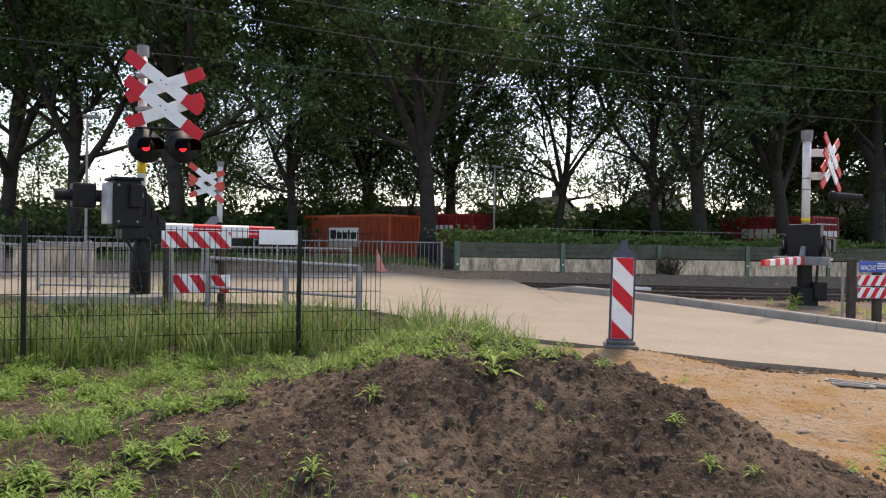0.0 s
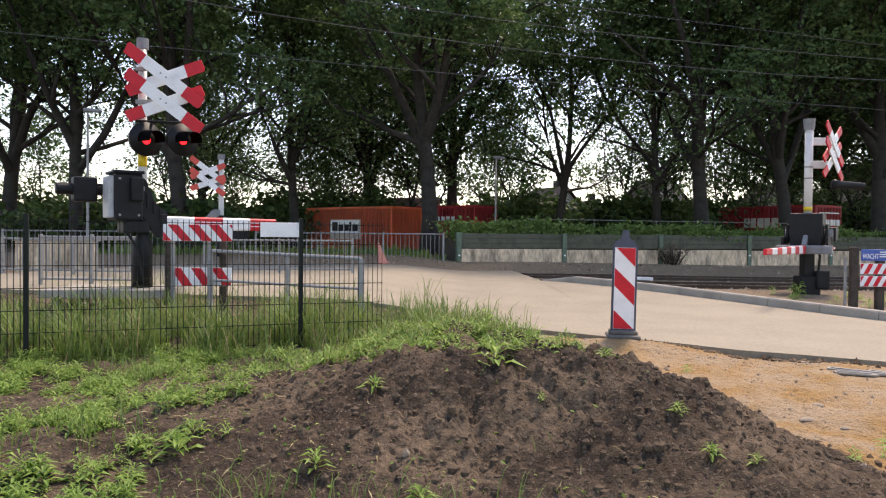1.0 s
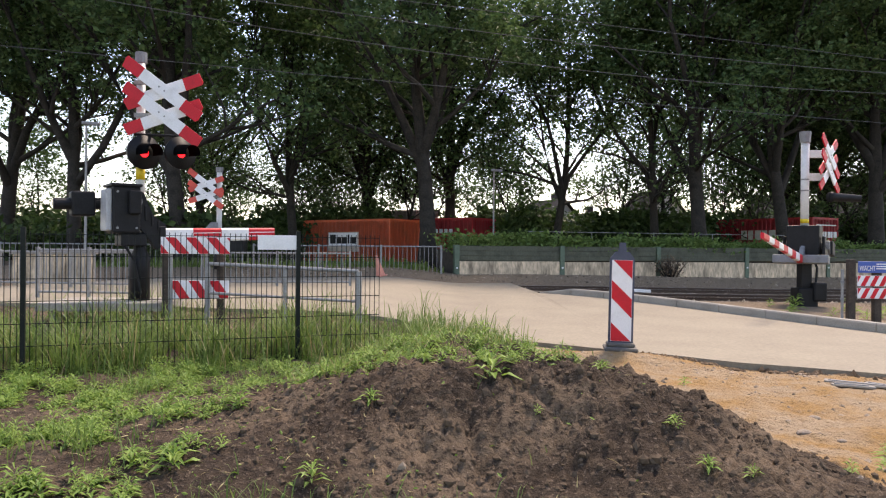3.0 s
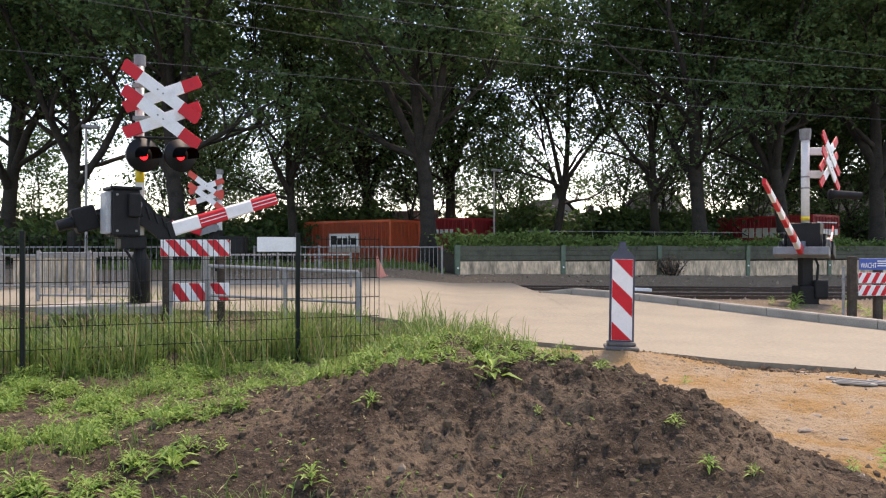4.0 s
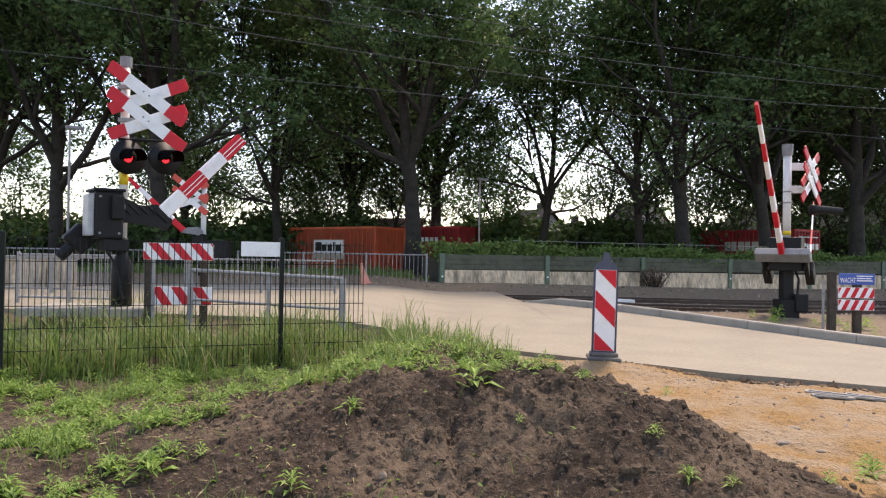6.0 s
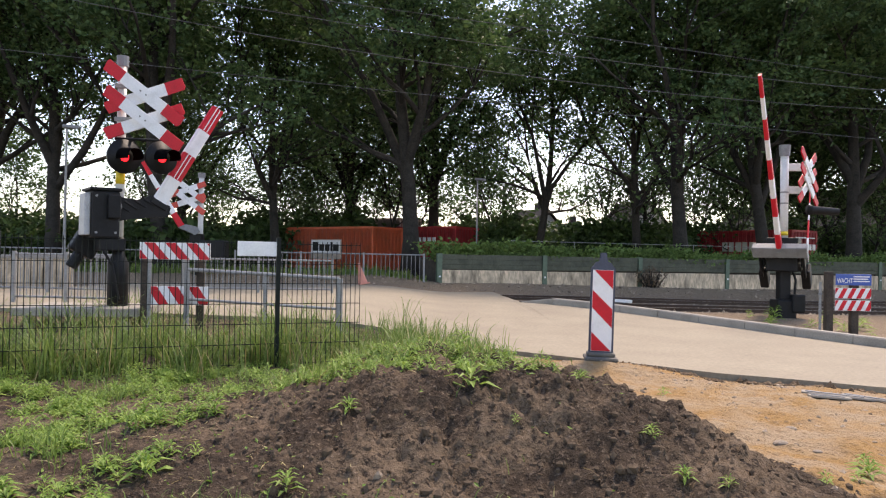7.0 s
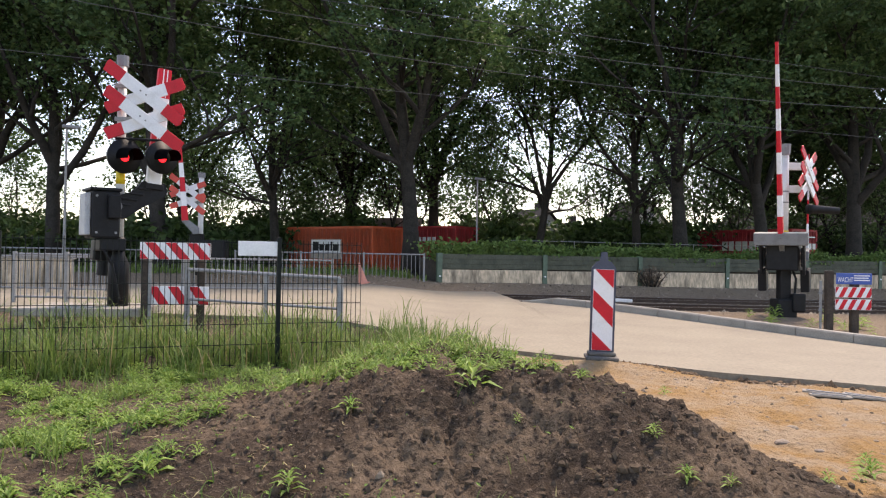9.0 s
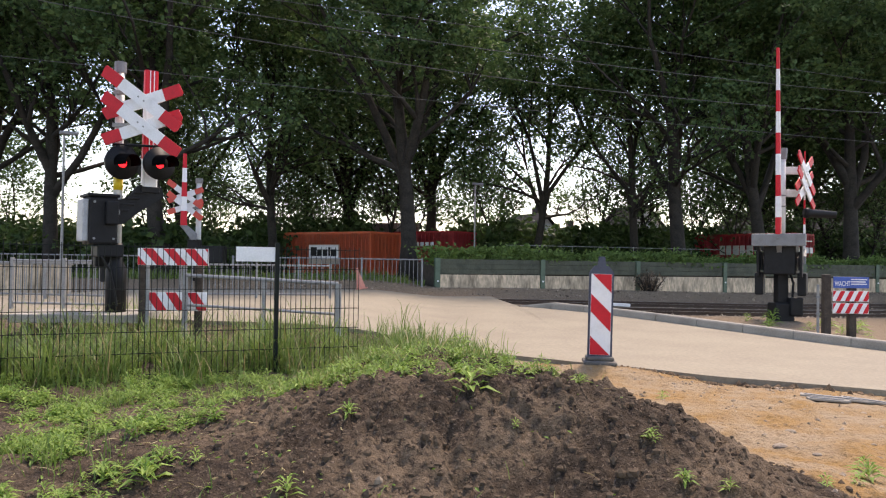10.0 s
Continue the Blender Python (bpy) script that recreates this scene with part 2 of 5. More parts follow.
def stripes(x0, x1, z0, z1, width, lean, start, y0, y1):
    """Slanting stripes clipped to a board. lean: how far a stripe runs sideways over the height of 1 m."""
    out = []
    k = start
    reach = abs(lean) * (z1 - z0)
    while k < (x1 - x0) + reach + width:
        base = x0 + k
        poly = clip([(base, z0), (base + width, z0), (base + width + lean * (z1 - z0), z1), (base + lean * (z1 - z0), z1)], x0, x1, z0, z1)
        if poly:
            out.append(prism(bmesh.new(), poly, y0, y1))
        k += 2 * width
    return out


def mesh_part(name, verts, faces, material, parent=None, label=""):
    me = bpy.data.meshes.new(name)
    me.from_pydata(np.asarray(verts).tolist(), [], faces if isinstance(faces, list) else faces.tolist())
    me.materials.append(material)
    ob = new(name, me)
    ob.parent = parent
    return tagged(ob, label)


def leaves(centres, size, rng, flat=0.0, slim=0.5):
    """One bent diamond a leaf at each centre, turned at random. flat: 0 any way up, 1 lying level."""
    n = len(centres)
    d = rng.normal(size=(n, 3))
    d[:, 2] *= 1 - flat
    d /= np.linalg.norm(d, axis=1)[:, None]
    u = rng.normal(size=(n, 3))
    u[:, 2] *= 1 - flat
    u -= d * (u * d).sum(1)[:, None]
    u /= np.linalg.norm(u, axis=1)[:, None] + 1e-9
    s = (size * rng.uniform(0.6, 1.4, n))[:, None]
    nrm = np.cross(d, u)
    v = np.stack([centres - d * s * 0.5, centres + u * s * slim * 0.5 + nrm * s * 0.08, centres + d * s * 0.5, centres - u * s * slim * 0.5 + nrm * s * 0.08], 1)
    return v.reshape(-1, 3), np.arange(4 * n).reshape(n, 4)


def smooth(a, b, v):
    k = min(1.0, max(0.0, (v - a) / (b - a)))
    return k * k * (3 - 2 * k)


# the railway runs along E; C() is the distance across it
TURN = 13.0
E = Vector((math.cos(radians(TURN)), math.sin(radians(TURN)), 0))
N = Vector((-E.y, E.x, 0))


def C(x, y):
    return N.x * x + N.y * y


def rail_place(s, c, z=0.0):
    """The point s metres along and c metres across the railway."""
    return Vector((E.x * s + N.x * c, E.y * s + N.y * c, z))


WALL_TURN = 17.5


def wall_place(u, v, z=0.0):
    """The point u metres along the retaining wall and v metres behind it."""
    a = radians(WALL_TURN)
    return Vector((0.485 + math.cos(a) * u - math.sin(a) * v, 26.0 + math.sin(a) * u + math.cos(a) * v, z))


def level(x, y):
    """Height of the paved surface."""
    return 0.17 * smooth(9, 17, C(x, y)) - 0.02 * max(0.0, min(x, 12) - 3) + 0.22 * smooth(0.8, -2.0, x) + 0.28 * smooth(23.5, 25.0, C(x, y))


def mound(x, y):
    side = math.exp(-abs((x - 0.40) / (1.64 if x > 0.40 else 1.45)) ** (3 if x > 0.40 else 2))
    yc = 4.8 - 0.5 * max(0.0, x - 0.6)
    front = smooth(yc - 1.75, yc - 0.1, y)
    flat = 1.05 * math.exp(-((x + 0.05) / 0.72) ** 2)
    back = math.exp(-max(0.0, (y - yc - flat) / 1.25) ** 2)
    return 0.63 * side * front * back


def ground(x, y):
    z = level(x, y) - 0.06 + mound(x, y)
    z += 0.15 * math.exp(-((x - 2.05) / 0.8) ** 2 - ((y - 8.95) / 0.34) ** 2)
    z -= 0.3 * smooth(3.4, 1.6, y) * smooth(14, 6, abs(x))
    z -= (0.02 + 0.085 * smooth(1.8, 3.2, x)) * smooth(16.4, 17.2, C(x, y)) * smooth(24.8, 23.8, C(x, y))
    return z


def rough_ground(x, y):
    """The ground with its clods and hollows, where the camera stands near."""
    z = ground(x, y)
    near = smooth(11, 7, y) * smooth(9, 5, abs(x))
    if near > 0:
        m = min(1.0, mound(x, y) / 0.35)
        v = Vector((x, y, 0))
        z += near * (0.05 + 0.03 * m) * noise.noise(v * 1.7)
        z += near * (0.024 + 0.045 * m) * (abs(noise.noise(Vector((x * 4.2, y * 3.2, 7)))) - 0.25)
        z += near * (0.022 + 0.042 * m) * (abs(noise.noise(v * 10 + Vector((3, 1, 0)))) - 0.22)
        z += near * (0.012 + 0.022 * m) * noise.noise(v * 21)
        z += near * 0.045 * m * (abs(noise.noise(Vector((x * 8.5, y * 2.2, 3)))) - 0.2)
        z += near * (0.005 + 0.012 * m) * noise.noise(v * 43)
        rill = abs(noise.noise(Vector((x * 1.7 + 0.35 * y + 9, y * 0.9, 1))))
        z -= near * m * 0.035 * smooth(0.1, 0.0, rill)
    return z


# ---- ground, road, railway ----
def edge_line(x):
    """y of the road's near edge."""
    return 8.69 - (0.42 if x > 3.4 else 0.77) * (x - 3.4) if x > -0.6 else 11.77 - 0.10 * (x + 0.6)


def axis(stops):
    out = []
    for a, b, step in stops:
        out += list(np.arange(a, b - 1e-6, step))
    return out + [stops[-1][1]]


def build_ground():
    xs = axis([(-900, -100, 100), (-100, -20, 10), (-20, -5, 0.6), (-5, -3.4, 0.05), (-3.4, 3.4, 0.024), (3.4, 5, 0.05), (5, 20, 0.5), (20, 100, 10), (100, 900, 100)])
    ys = axis([(-60, 0, 6), (0, 2.4, 0.3), (2.4, 2.9, 0.05), (2.9, 6.2, 0.024), (6.2, 7.4, 0.045), (7.4, 11, 0.09), (11, 32, 0.35), (32, 100, 6), (100, 1500, 100)])
    verts, sand, stone = [], [], []
    for y in ys:
        for x in xs:
            verts.append((x, y, rough_ground(x, y)))
            dirt = mound(x, y) / 0.17
            s = smooth(0.5, 1.5, x + 0.14 * (y - 7) + 0.5 * noise.noise(Vector((x * 0.9, y * 0.9, 5)))) * smooth(1.0, 0.45, dirt) * smooth(14.5, 12.5, C(x, y))
            s *= smooth(3.4, 4.4, y + 0.4 * noise.noise(Vector((x * 2, y * 2, 8))))
            s *= smooth(2.5, 1.0, y - edge_line(x))
            sand.append(s * 0.75)
            stone.append(max(smooth(15.5, 16.6, C(x, y)), smooth(3.0, 4.0, y - edge_line(x)) * smooth(2.0, 3.0, x)) * smooth(28.2, 27.6, C(x, y)))
    nx = len(xs)
    faces = [(j * nx + i, j * nx + i + 1, (j + 1) * nx + i + 1, (j + 1) * nx + i) for j in range(len(ys) - 1) for i in range(nx - 1)]
    ob = mesh_part("ground", verts, faces, EARTH)
    me = ob.data
    for key, vals in (("sand", sand), ("stone", stone)):
        me.attributes.new(key, "FLOAT", "POINT").data.foreach_set("value", vals)
    me.polygons.foreach_set("use_smooth", [True] * len(me.polygons))
    tagged(ob, "bare brown soil, yellow sand and track ballast", "ground", kind="structure")


build_ground()


def kerb_curve(k):
    """The kerb on the far side of the road, k from 0 at the railway to 1."""
    p = [Vector((2.5, 19.0)), Vector((4.4, 17.0)), Vector((6.5, 13.7)), Vector((11.0, 7.5))]
    return (1 - k) ** 3 * p[0] + 3 * k * (1 - k) ** 2 * p[1] + 3 * k * k * (1 - k) * p[2] + k ** 3 * p[3]


def build_road():
    """Pavement strip between the near edge and the kerb or railway."""
    bm = bmesh.new()
    rows = []
    kerb = [kerb_curve(k / 60) for k in range(61)]
    for x in axis([(-40, -6, 2), (-6, 14, 0.25)]):
        y0 = edge_line(x) + 0.05 * noise.noise(Vector((x * 1.3, 0, 0)))
        if x < 2.5:
            y1 = (23.35 - N.x * x) / N.y if x > -9 else (17.2 - N.x * x) / N.y
        else:
            a = min(kerb, key=lambda p: abs(p.x - x))
            y1 = a.y
        rows.append([(x, y0 + (y1 - y0) * q / 24) for q in range(25)])
    top = [[bm.verts.new((x, y, level(x, y))) for x, y in r] for r in rows]
    low = [[bm.verts.new((r[q][0], r[q][1], level(*r[q]) - 0.14)) for q in (0, 24)] for r in rows]
    for a, b, la, lb in zip(top, top[1:], low, low[1:]):
        for q in range(24):
            bm.faces.new((a[q], b[q], b[q + 1], a[q + 1]))
        bm.faces.new((a[0], la[0], lb[0], b[0]))
        bm.faces.new((a[24], b[24], lb[1], la[1]))
    ob = part("road", bm, CONCRETE, None, smooth=False)
    tagged(ob, "pale beige concrete road leading over the railway", "road", kind="structure")
    k = thing("kerb", pose(0, 0, 0), "long row of grey concrete kerb stones", "kerb", kind="structure")
    d = 0.0
    last = kerb_curve(0)
    cuts = [0.0]
    for q in range(1, 601):
        p = kerb_curve(q / 600)
        d += (p - last).length
        last = p
        if d >= 1.0:
            cuts.append(q / 600)
            d = 0
    for a, b in zip(cuts, cuts[1:]):
        p, q = kerb_curve(a), kerb_curve(b)
        t = (q - p).normalized()
        p, q = p + t * 0.006, q - t * 0.006
        side = Vector((-t.y, t.x)) if t.x > 0 else Vector((t.y, -t.x))
        b2 = bmesh.new()
        vs = []
        for e, along in ((p, a), (q, b)):
            z = level(e.x, e.y) - 0.13 * smooth(0.10, 0.0, along)
            prof = [(0.0, -0.1), (0.01, 0.13), (0.03, 0.155), (0.20, 0.155), (0.22, 0.13), (0.22, -0.1)]
            vs.append([b2.verts.new((e.x + side.x * o, e.y + side.y * o, z + h)) for o, h in prof])
        for i in range(6):
            b2.faces.new((vs[0][i], vs[0][(i + 1) % 6], vs[1][(i + 1) % 6], vs[1][i]))
        b2.faces.new(vs[0])
        b2.faces.new(vs[1][::-1])
        part("kerb_stone", b2, KERB, k)


build_road()


def rail_foot(p):
    """Height of a rail's foot: the line falls gently towards +x and the ballast reaches up to the head."""
    return -0.045 + 0.22 * smooth(0.8, -2.0, p.x) - 0.02 * max(0.0, min(p.x, 12) - 3)


def build_track(c, label):
    t = thing("railway_track", pose(0, 0, 0), label, "railway track", "railway tracks")
    for dc in (0, 1.435):
        bm = bmesh.new()
        prof = [(-0.07, 0), (0.07, 0), (0.012, 0.03), (0.012, 0.11), (0.036, 0.12), (0.036, 0.15), (-0.036, 0.15), (-0.036, 0.12), (-0.012, 0.11), (-0.012, 0.03)]
        ends, heads, top = [], [], bmesh.new()
        for s in axis([(-45, 60, 2.5)]):
            p = rail_place(s, c + dc)
            foot = rail_foot(p)
            ends.append([bm.verts.new(rail_place(s, c + dc + o, foot + h)) for o, h in prof])
            heads.append([top.verts.new(rail_place(s, c + dc + o, foot + 0.154)) for o in (-0.026, 0.026)])
        for a, b in zip(ends, ends[1:]):
            for i in range(len(prof)):
                j = (i + 1) % len(prof)
                bm.faces.new((a[i], a[j], b[j], b[i]))
        rail = part("rail", bm, RAIL, t, "rusty steel rail")
        for a, b in zip(heads, heads[1:]):
            top.faces.new((a[0], a[1], b[1], b[0]))
        part("running_surface", top, RAILTOP, rail, "worn bright rail head")
    for s in np.arange(3.2, 28, 0.62):
        bm = bmesh.new()
        box(bm, -0.13, 0.13, -0.5, 1.9, -0.14, 0.015, 0.015, Matrix.Translation(rail_place(s, c, rail_foot(rail_place(s, c)) + 0.03)) @ pose(0, 0, 0, 0, 0, TURN))
        part("sleeper", bm, SLEEPER, t)
    return t


build_track(18.0, "rusty railway track running through the level crossing")
build_track(21.6, "rusty railway track beside the concrete wall")


def build_ballast():
    rng = np.random.default_rng(4)
    vs, fs = [], []
    for k in range(4200):
        s, c = rng.uniform(-1.5, 26), rng.uniform(16.4, 26.4)
        p = rail_place(s, c)
        if (p.x < 3.2 and c < 23.6) or (p - wall_place(0, 0)).dot(wall_place(0, 1) - wall_place(0, 0)) > -0.15 or 19.2 > c > 18.2 and k % 3:
            continue
        r = rng.uniform(0.02, 0.06)
        z = ground(p.x, p.y)
        o = [(r, 0, 0), (-r, 0, 0), (0, r, 0), (0, -r, 0), (0, 0, r * .8), (0, 0, -r * .5)]
        base = len(vs)
        j = rng.normal(size=(6, 3)) * r * 0.25
        vs += [(p.x + a[0] + b[0], p.y + a[1] + b[1], z + a[2] + b[2]) for a, b in zip(o, j)]
        fs += [(base + a, base + b, base + d) for a, b, d in ((0, 2, 4), (2, 1, 4), (1, 3, 4), (3, 0, 4), (2, 0, 5), (1, 2, 5), (3, 1, 5), (0, 3, 5))]
    tagged(mesh_part("ballast", vs, fs, GRAVEL), "loose brown-grey ballast stones between the rails", "ballast", kind="stuff")


build_ballast()


# ---- retaining wall, railings ----
def build_wall():
    w = thing("retaining_wall", pose(0, 0, 0), "low wall of stained concrete panels under green planks", "wall", kind="structure")
    step = 4.1
    for i in range(7):
        m = Matrix.Translation(wall_place(i * step, 0)) @ pose(0, 0, 0, 0, 0, WALL_TURN)
        bm = bmesh.new()
        for o in (-0.09, 0.07):
            box(bm, -0.09, 0.09, o, o + 0.02, -0.2, 1.43, 0, m)
        box(bm, -0.01, 0.01, -0.07, 0.07, -0.2, 1.43, 0, m)
        part("post", bm, GREENPOST, w, "green steel post")
        part("reflector", tube(bmesh.new(), [m @ Vector((0, -0.115, 0.62)), m @ Vector((0, -0.092, 0.62))], 0.032, 12), WHITE, w, "small white reflector")
        if i == 6:
            break
        bm = bmesh.new()
        box(bm, 0.1, step - 0.1, -0.06, 0.06, -0.2, 0.85 - 0.01 * i - 0.015 * (i % 2), 0.012, m)
        part("concrete_panel", bm, PANEL, w, "stained concrete panel")
        for r in range(3):
            bm = bmesh.new()
            box(bm, 0.095, step - 0.095, -0.03 - 0.006 * (r % 2), 0.03, 0.875 + r * 0.178, 1.047 + r * 0.178, 0.008, m)
            part("plank", bm, GREENBOARD, w)


build_wall()


def bar_fence(name, p, q, z0, z1, gap, posts, label, group=""):
    """A steel railing of upright bars between two points on the ground."""
    p, q = Vector(p), Vector(q)
    length = (q - p).length
    ang = math.degrees(math.atan2(q.y - p.y, q.x - p.x))
    f = thing(name, pose(p.x, p.y, z0, 0, 0, ang), label, "railing", group)
    h = z1 - z0
    for k in range(posts):
        bm = bmesh.new()
        x = length * k / (posts - 1)
        box(bm, x - 0.03, x + 0.03, -0.03, 0.03, -0.25, h + 0.05, 0.006)
        part("post", bm, GALV, f)
    for z in (h, 0.12):
        bm = bmesh.new()
        tube(bm, [(0, 0, z), (length, 0, z)], 0.022, 8)
        part("rail", bm, GALV, f)
    x = gap
    bar = None
    while x < length - 0.05:
        if bar is None:
            bar = part("bar", tube(bmesh.new(), [(0, 0, 0.1), (0, 0, h)], 0.009, 6), GALV, f)
            bar.location.x = x
        else:
            b = new("bar", bar.data)
            b.parent, b.location = f, (x, 0, 0)
        x += gap
    return f


a, b = rail_place(-0.6, 24.9), rail_place(5.7, 24.9)
bar_fence("railing", (a.x, a.y), (b.x, b.y), 0.28, 1.36, 0.15, 4, "grey galvanised steel bar railing beside the railway")
a, b = rail_place(-13.5, 26.2), rail_place(-1.0, 26.2)
bar_fence("railing", (a.x, a.y), (b.x, b.y), 0.45, 1.36, 0.17, 6, "grey galvanised steel bar railing beside the railway")
bar_fence("railing", (-11.5, 16.6), (-6.4, 15.8), 0.36, 1.16, 0.13, 4, "grey steel bar railing of the footpath")
bar_fence("railing", (-7.35, 13.4), (-5.4, 13.2), 0.34, 1.22, 0.12, 3, "grey steel bar railing of the footpath")
bar_fence("railing", (-5.6, 17.2), (-2.2, 17.6), 0.36, 1.16, 0.13, 3, "grey steel bar railing of the footpath")


# ---- wire mesh fence in front ----
def build_mesh_fence():
    p, q = Vector((-3.69, 6.5)), Vector((-1.44, 7.4))
    d = (q - p).normalized()
    ang = math.degrees(math.atan2(d.y, d.x))
    z0 = 0.16
    f = thing("mesh_fence", pose(p.x, p.y, z0, 0, 0, ang), "dark green welded wire mesh fence in long grass", "fence")
    span = (q - p).length
    for x in (-span, 0.0, span):
        bm = bmesh.new()
        box(bm, x - 0.02, x + 0.02, -0.03, 0.03, -0.25, 1.30, 0.005)
        part("post", bm, DARKWIRE, f)
    for x0, x1 in ((-span, 0.0), (0.0, span), (span, span + 0.86)):
        bm = bmesh.new()
        n = round((x1 - x0) / 0.05)
        for k in range(n + 1):
            x = x0 + (x1 - x0) * k / n
            tube(bm, [(x, 0.035, 0.02), (x, 0.035, 1.27)], 0.0036, 4, False)
        for k in range(7):
            z = 0.04 + 0.2 * k
            for y in (0.031, 0.039):
                tube(bm, [(x0, y, z), (x1, y, z)], 0.0046, 4, False)
        part("mesh_panel", bm, DARKWIRE, f, "welded wire mesh panel")
    s = thing("blank_sign", pose(p.x, p.y, z0, 0, 0, ang) @ pose(span - 0.2, -0.012, 1.185), "blank white sign plate fixed to the mesh fence", "sign")
    bm = bmesh.new()
    box(bm, -0.2, 0.18, -0.004, 0.004, -0.072, 0.072, 0.002)
    part("plate", bm, WHITE, s)
    for x in (-0.17, 0.15):
        bm = bmesh.new()
        box(bm, x - 0.012, x + 0.012, 0.004, 0.06, -0.02, 0.02)
        part("clip", bm, GALV, s)


build_mesh_fence()


# ---- level crossing gear ----
def blade(p, ang, length, w, y, mast, red):
    """A cross blade: white middle, red pointed ends."""
    m = pose(p[0], y, p[1], 0, -ang, 0)
    h, r = length / 2, length * 0.23

    def piece(x0, x1, cut0, cut1):
        a = w * 0.16
        o = [(x0 + (a if cut0 else 0), -w / 2), (x1 - (a if cut1 else 0), -w / 2), (x1, -w / 2 + a * 1.4 if cut1 else -w / 2), (x1 - (a * .5 if cut1 else 0), w / 2), (x0 + (a * .5 if cut0 else 0), w / 2), (x0, w / 2 - a * 1.4 if cut0 else w / 2)]
        b = bmesh.new()
        pr = prism(bmesh.new(), o, -0.015, 0.015)
        bmesh.ops.remove_doubles(pr, verts=pr.verts, dist=0.0001)
        join(b, pr, m)
        return b
    arm = part("cross_blade", piece(-h + r, h - r, False, False), WHITE, mast, "white blade with red ends")
    part("red_end", piece(-h, -h + r - 0.001, True, False), red, arm)
    part("red_end", piece(h - r + 0.001, h, False, True), red, arm)
    for sx in (-0.05, 0.05):
        b = bmesh.new()
        tube(b, [m @ Vector((sx, -0.016, 0)), m @ Vector((sx, -0.024, 0))], 0.013, 8)
        part("bolt", b, GALV, arm)


def cross(mast, z, x, y, size, red):
    """Double St Andrew's cross around height z, standing off at x."""
    for dz in (0.185 * size, -0.185 * size):
        blade((x, z + dz), -37, 1.38 * size, 0.175 * size, y - 0.05, mast, red)
        blade((x, z + dz - 0.03 * size), 19, 1.19 * size, 0.175 * size, y + 0.0, mast, red)


def lamp_head(mast, x, y, z, r, turn):
    """A round black signal disc with a long hood and a red lens."""
    m = pose(x, y, z, 0, 0, turn)
    b = bmesh.new()
    tube(b, [m @ Vector((0, 0.10, 0)), m @ Vector((0, 0.08, 0)), m @ Vector((0, 0.0, 0)), m @ Vector((0, -0.02, 0))], [r * .45, r * .9, r, r], 28)
    disc = part("signal_head", b, BLACK, mast, "round black signal head with hood", True)
    # hood: upper half of a cone-like sleeve
    b = bmesh.new()
    rings = []
    for d, rr in ((0.02, r * .52), (0.36, r * .45)):
        rings.append([b.verts.new(m @ Vector((rr * math.cos(q), -d, rr * math.sin(q) + (0.0 if d < .1 else -0.02)))) for q in np.linspace(-0.35, math.pi + 0.35, 22)])
    for i in range(21):
        b.faces.new((rings[0][i], rings[0][i + 1], rings[1][i + 1], rings[1][i]))
    bmesh.ops.solidify(b, geom=b.faces[:], thickness=0.006)
    part("hood", b, MATTE, disc)
    b = bmesh.new()
    tube(b, [m @ Vector((0, -0.021, -0.01)), m @ Vector((0, -0.03, -0.01))], [r * .26, r * .2], 20)
    part("lens", b, REDLAMP, disc, "glowing red lens")


def band(x0, x1, h0, h1, w0, w1, z):
    """A tapered length of barrier boom."""
    b = bmesh.new()
    vs = []
    for x, h, w in ((x0, h0, w0), (x1, h1, w1)):
        c = min(h, w) * 0.18
        vs.append([b.verts.new((x, yy, z + zz)) for yy, zz in ((-w / 2 + c, -h / 2), (w / 2 - c, -h / 2), (w / 2, -h / 2 + c), (w / 2, h / 2 - c), (w / 2 - c, h / 2), (-w / 2 + c, h / 2), (-w / 2, h / 2 - c), (-w / 2, -h / 2 + c))])
    for i in range(8):
        b.faces.new((vs[0][i], vs[0][(i + 1) % 8], vs[1][(i + 1) % 8], vs[1][i]))
    b.faces.new(vs[0][::-1])
    b.faces.new(vs[1])
    return b


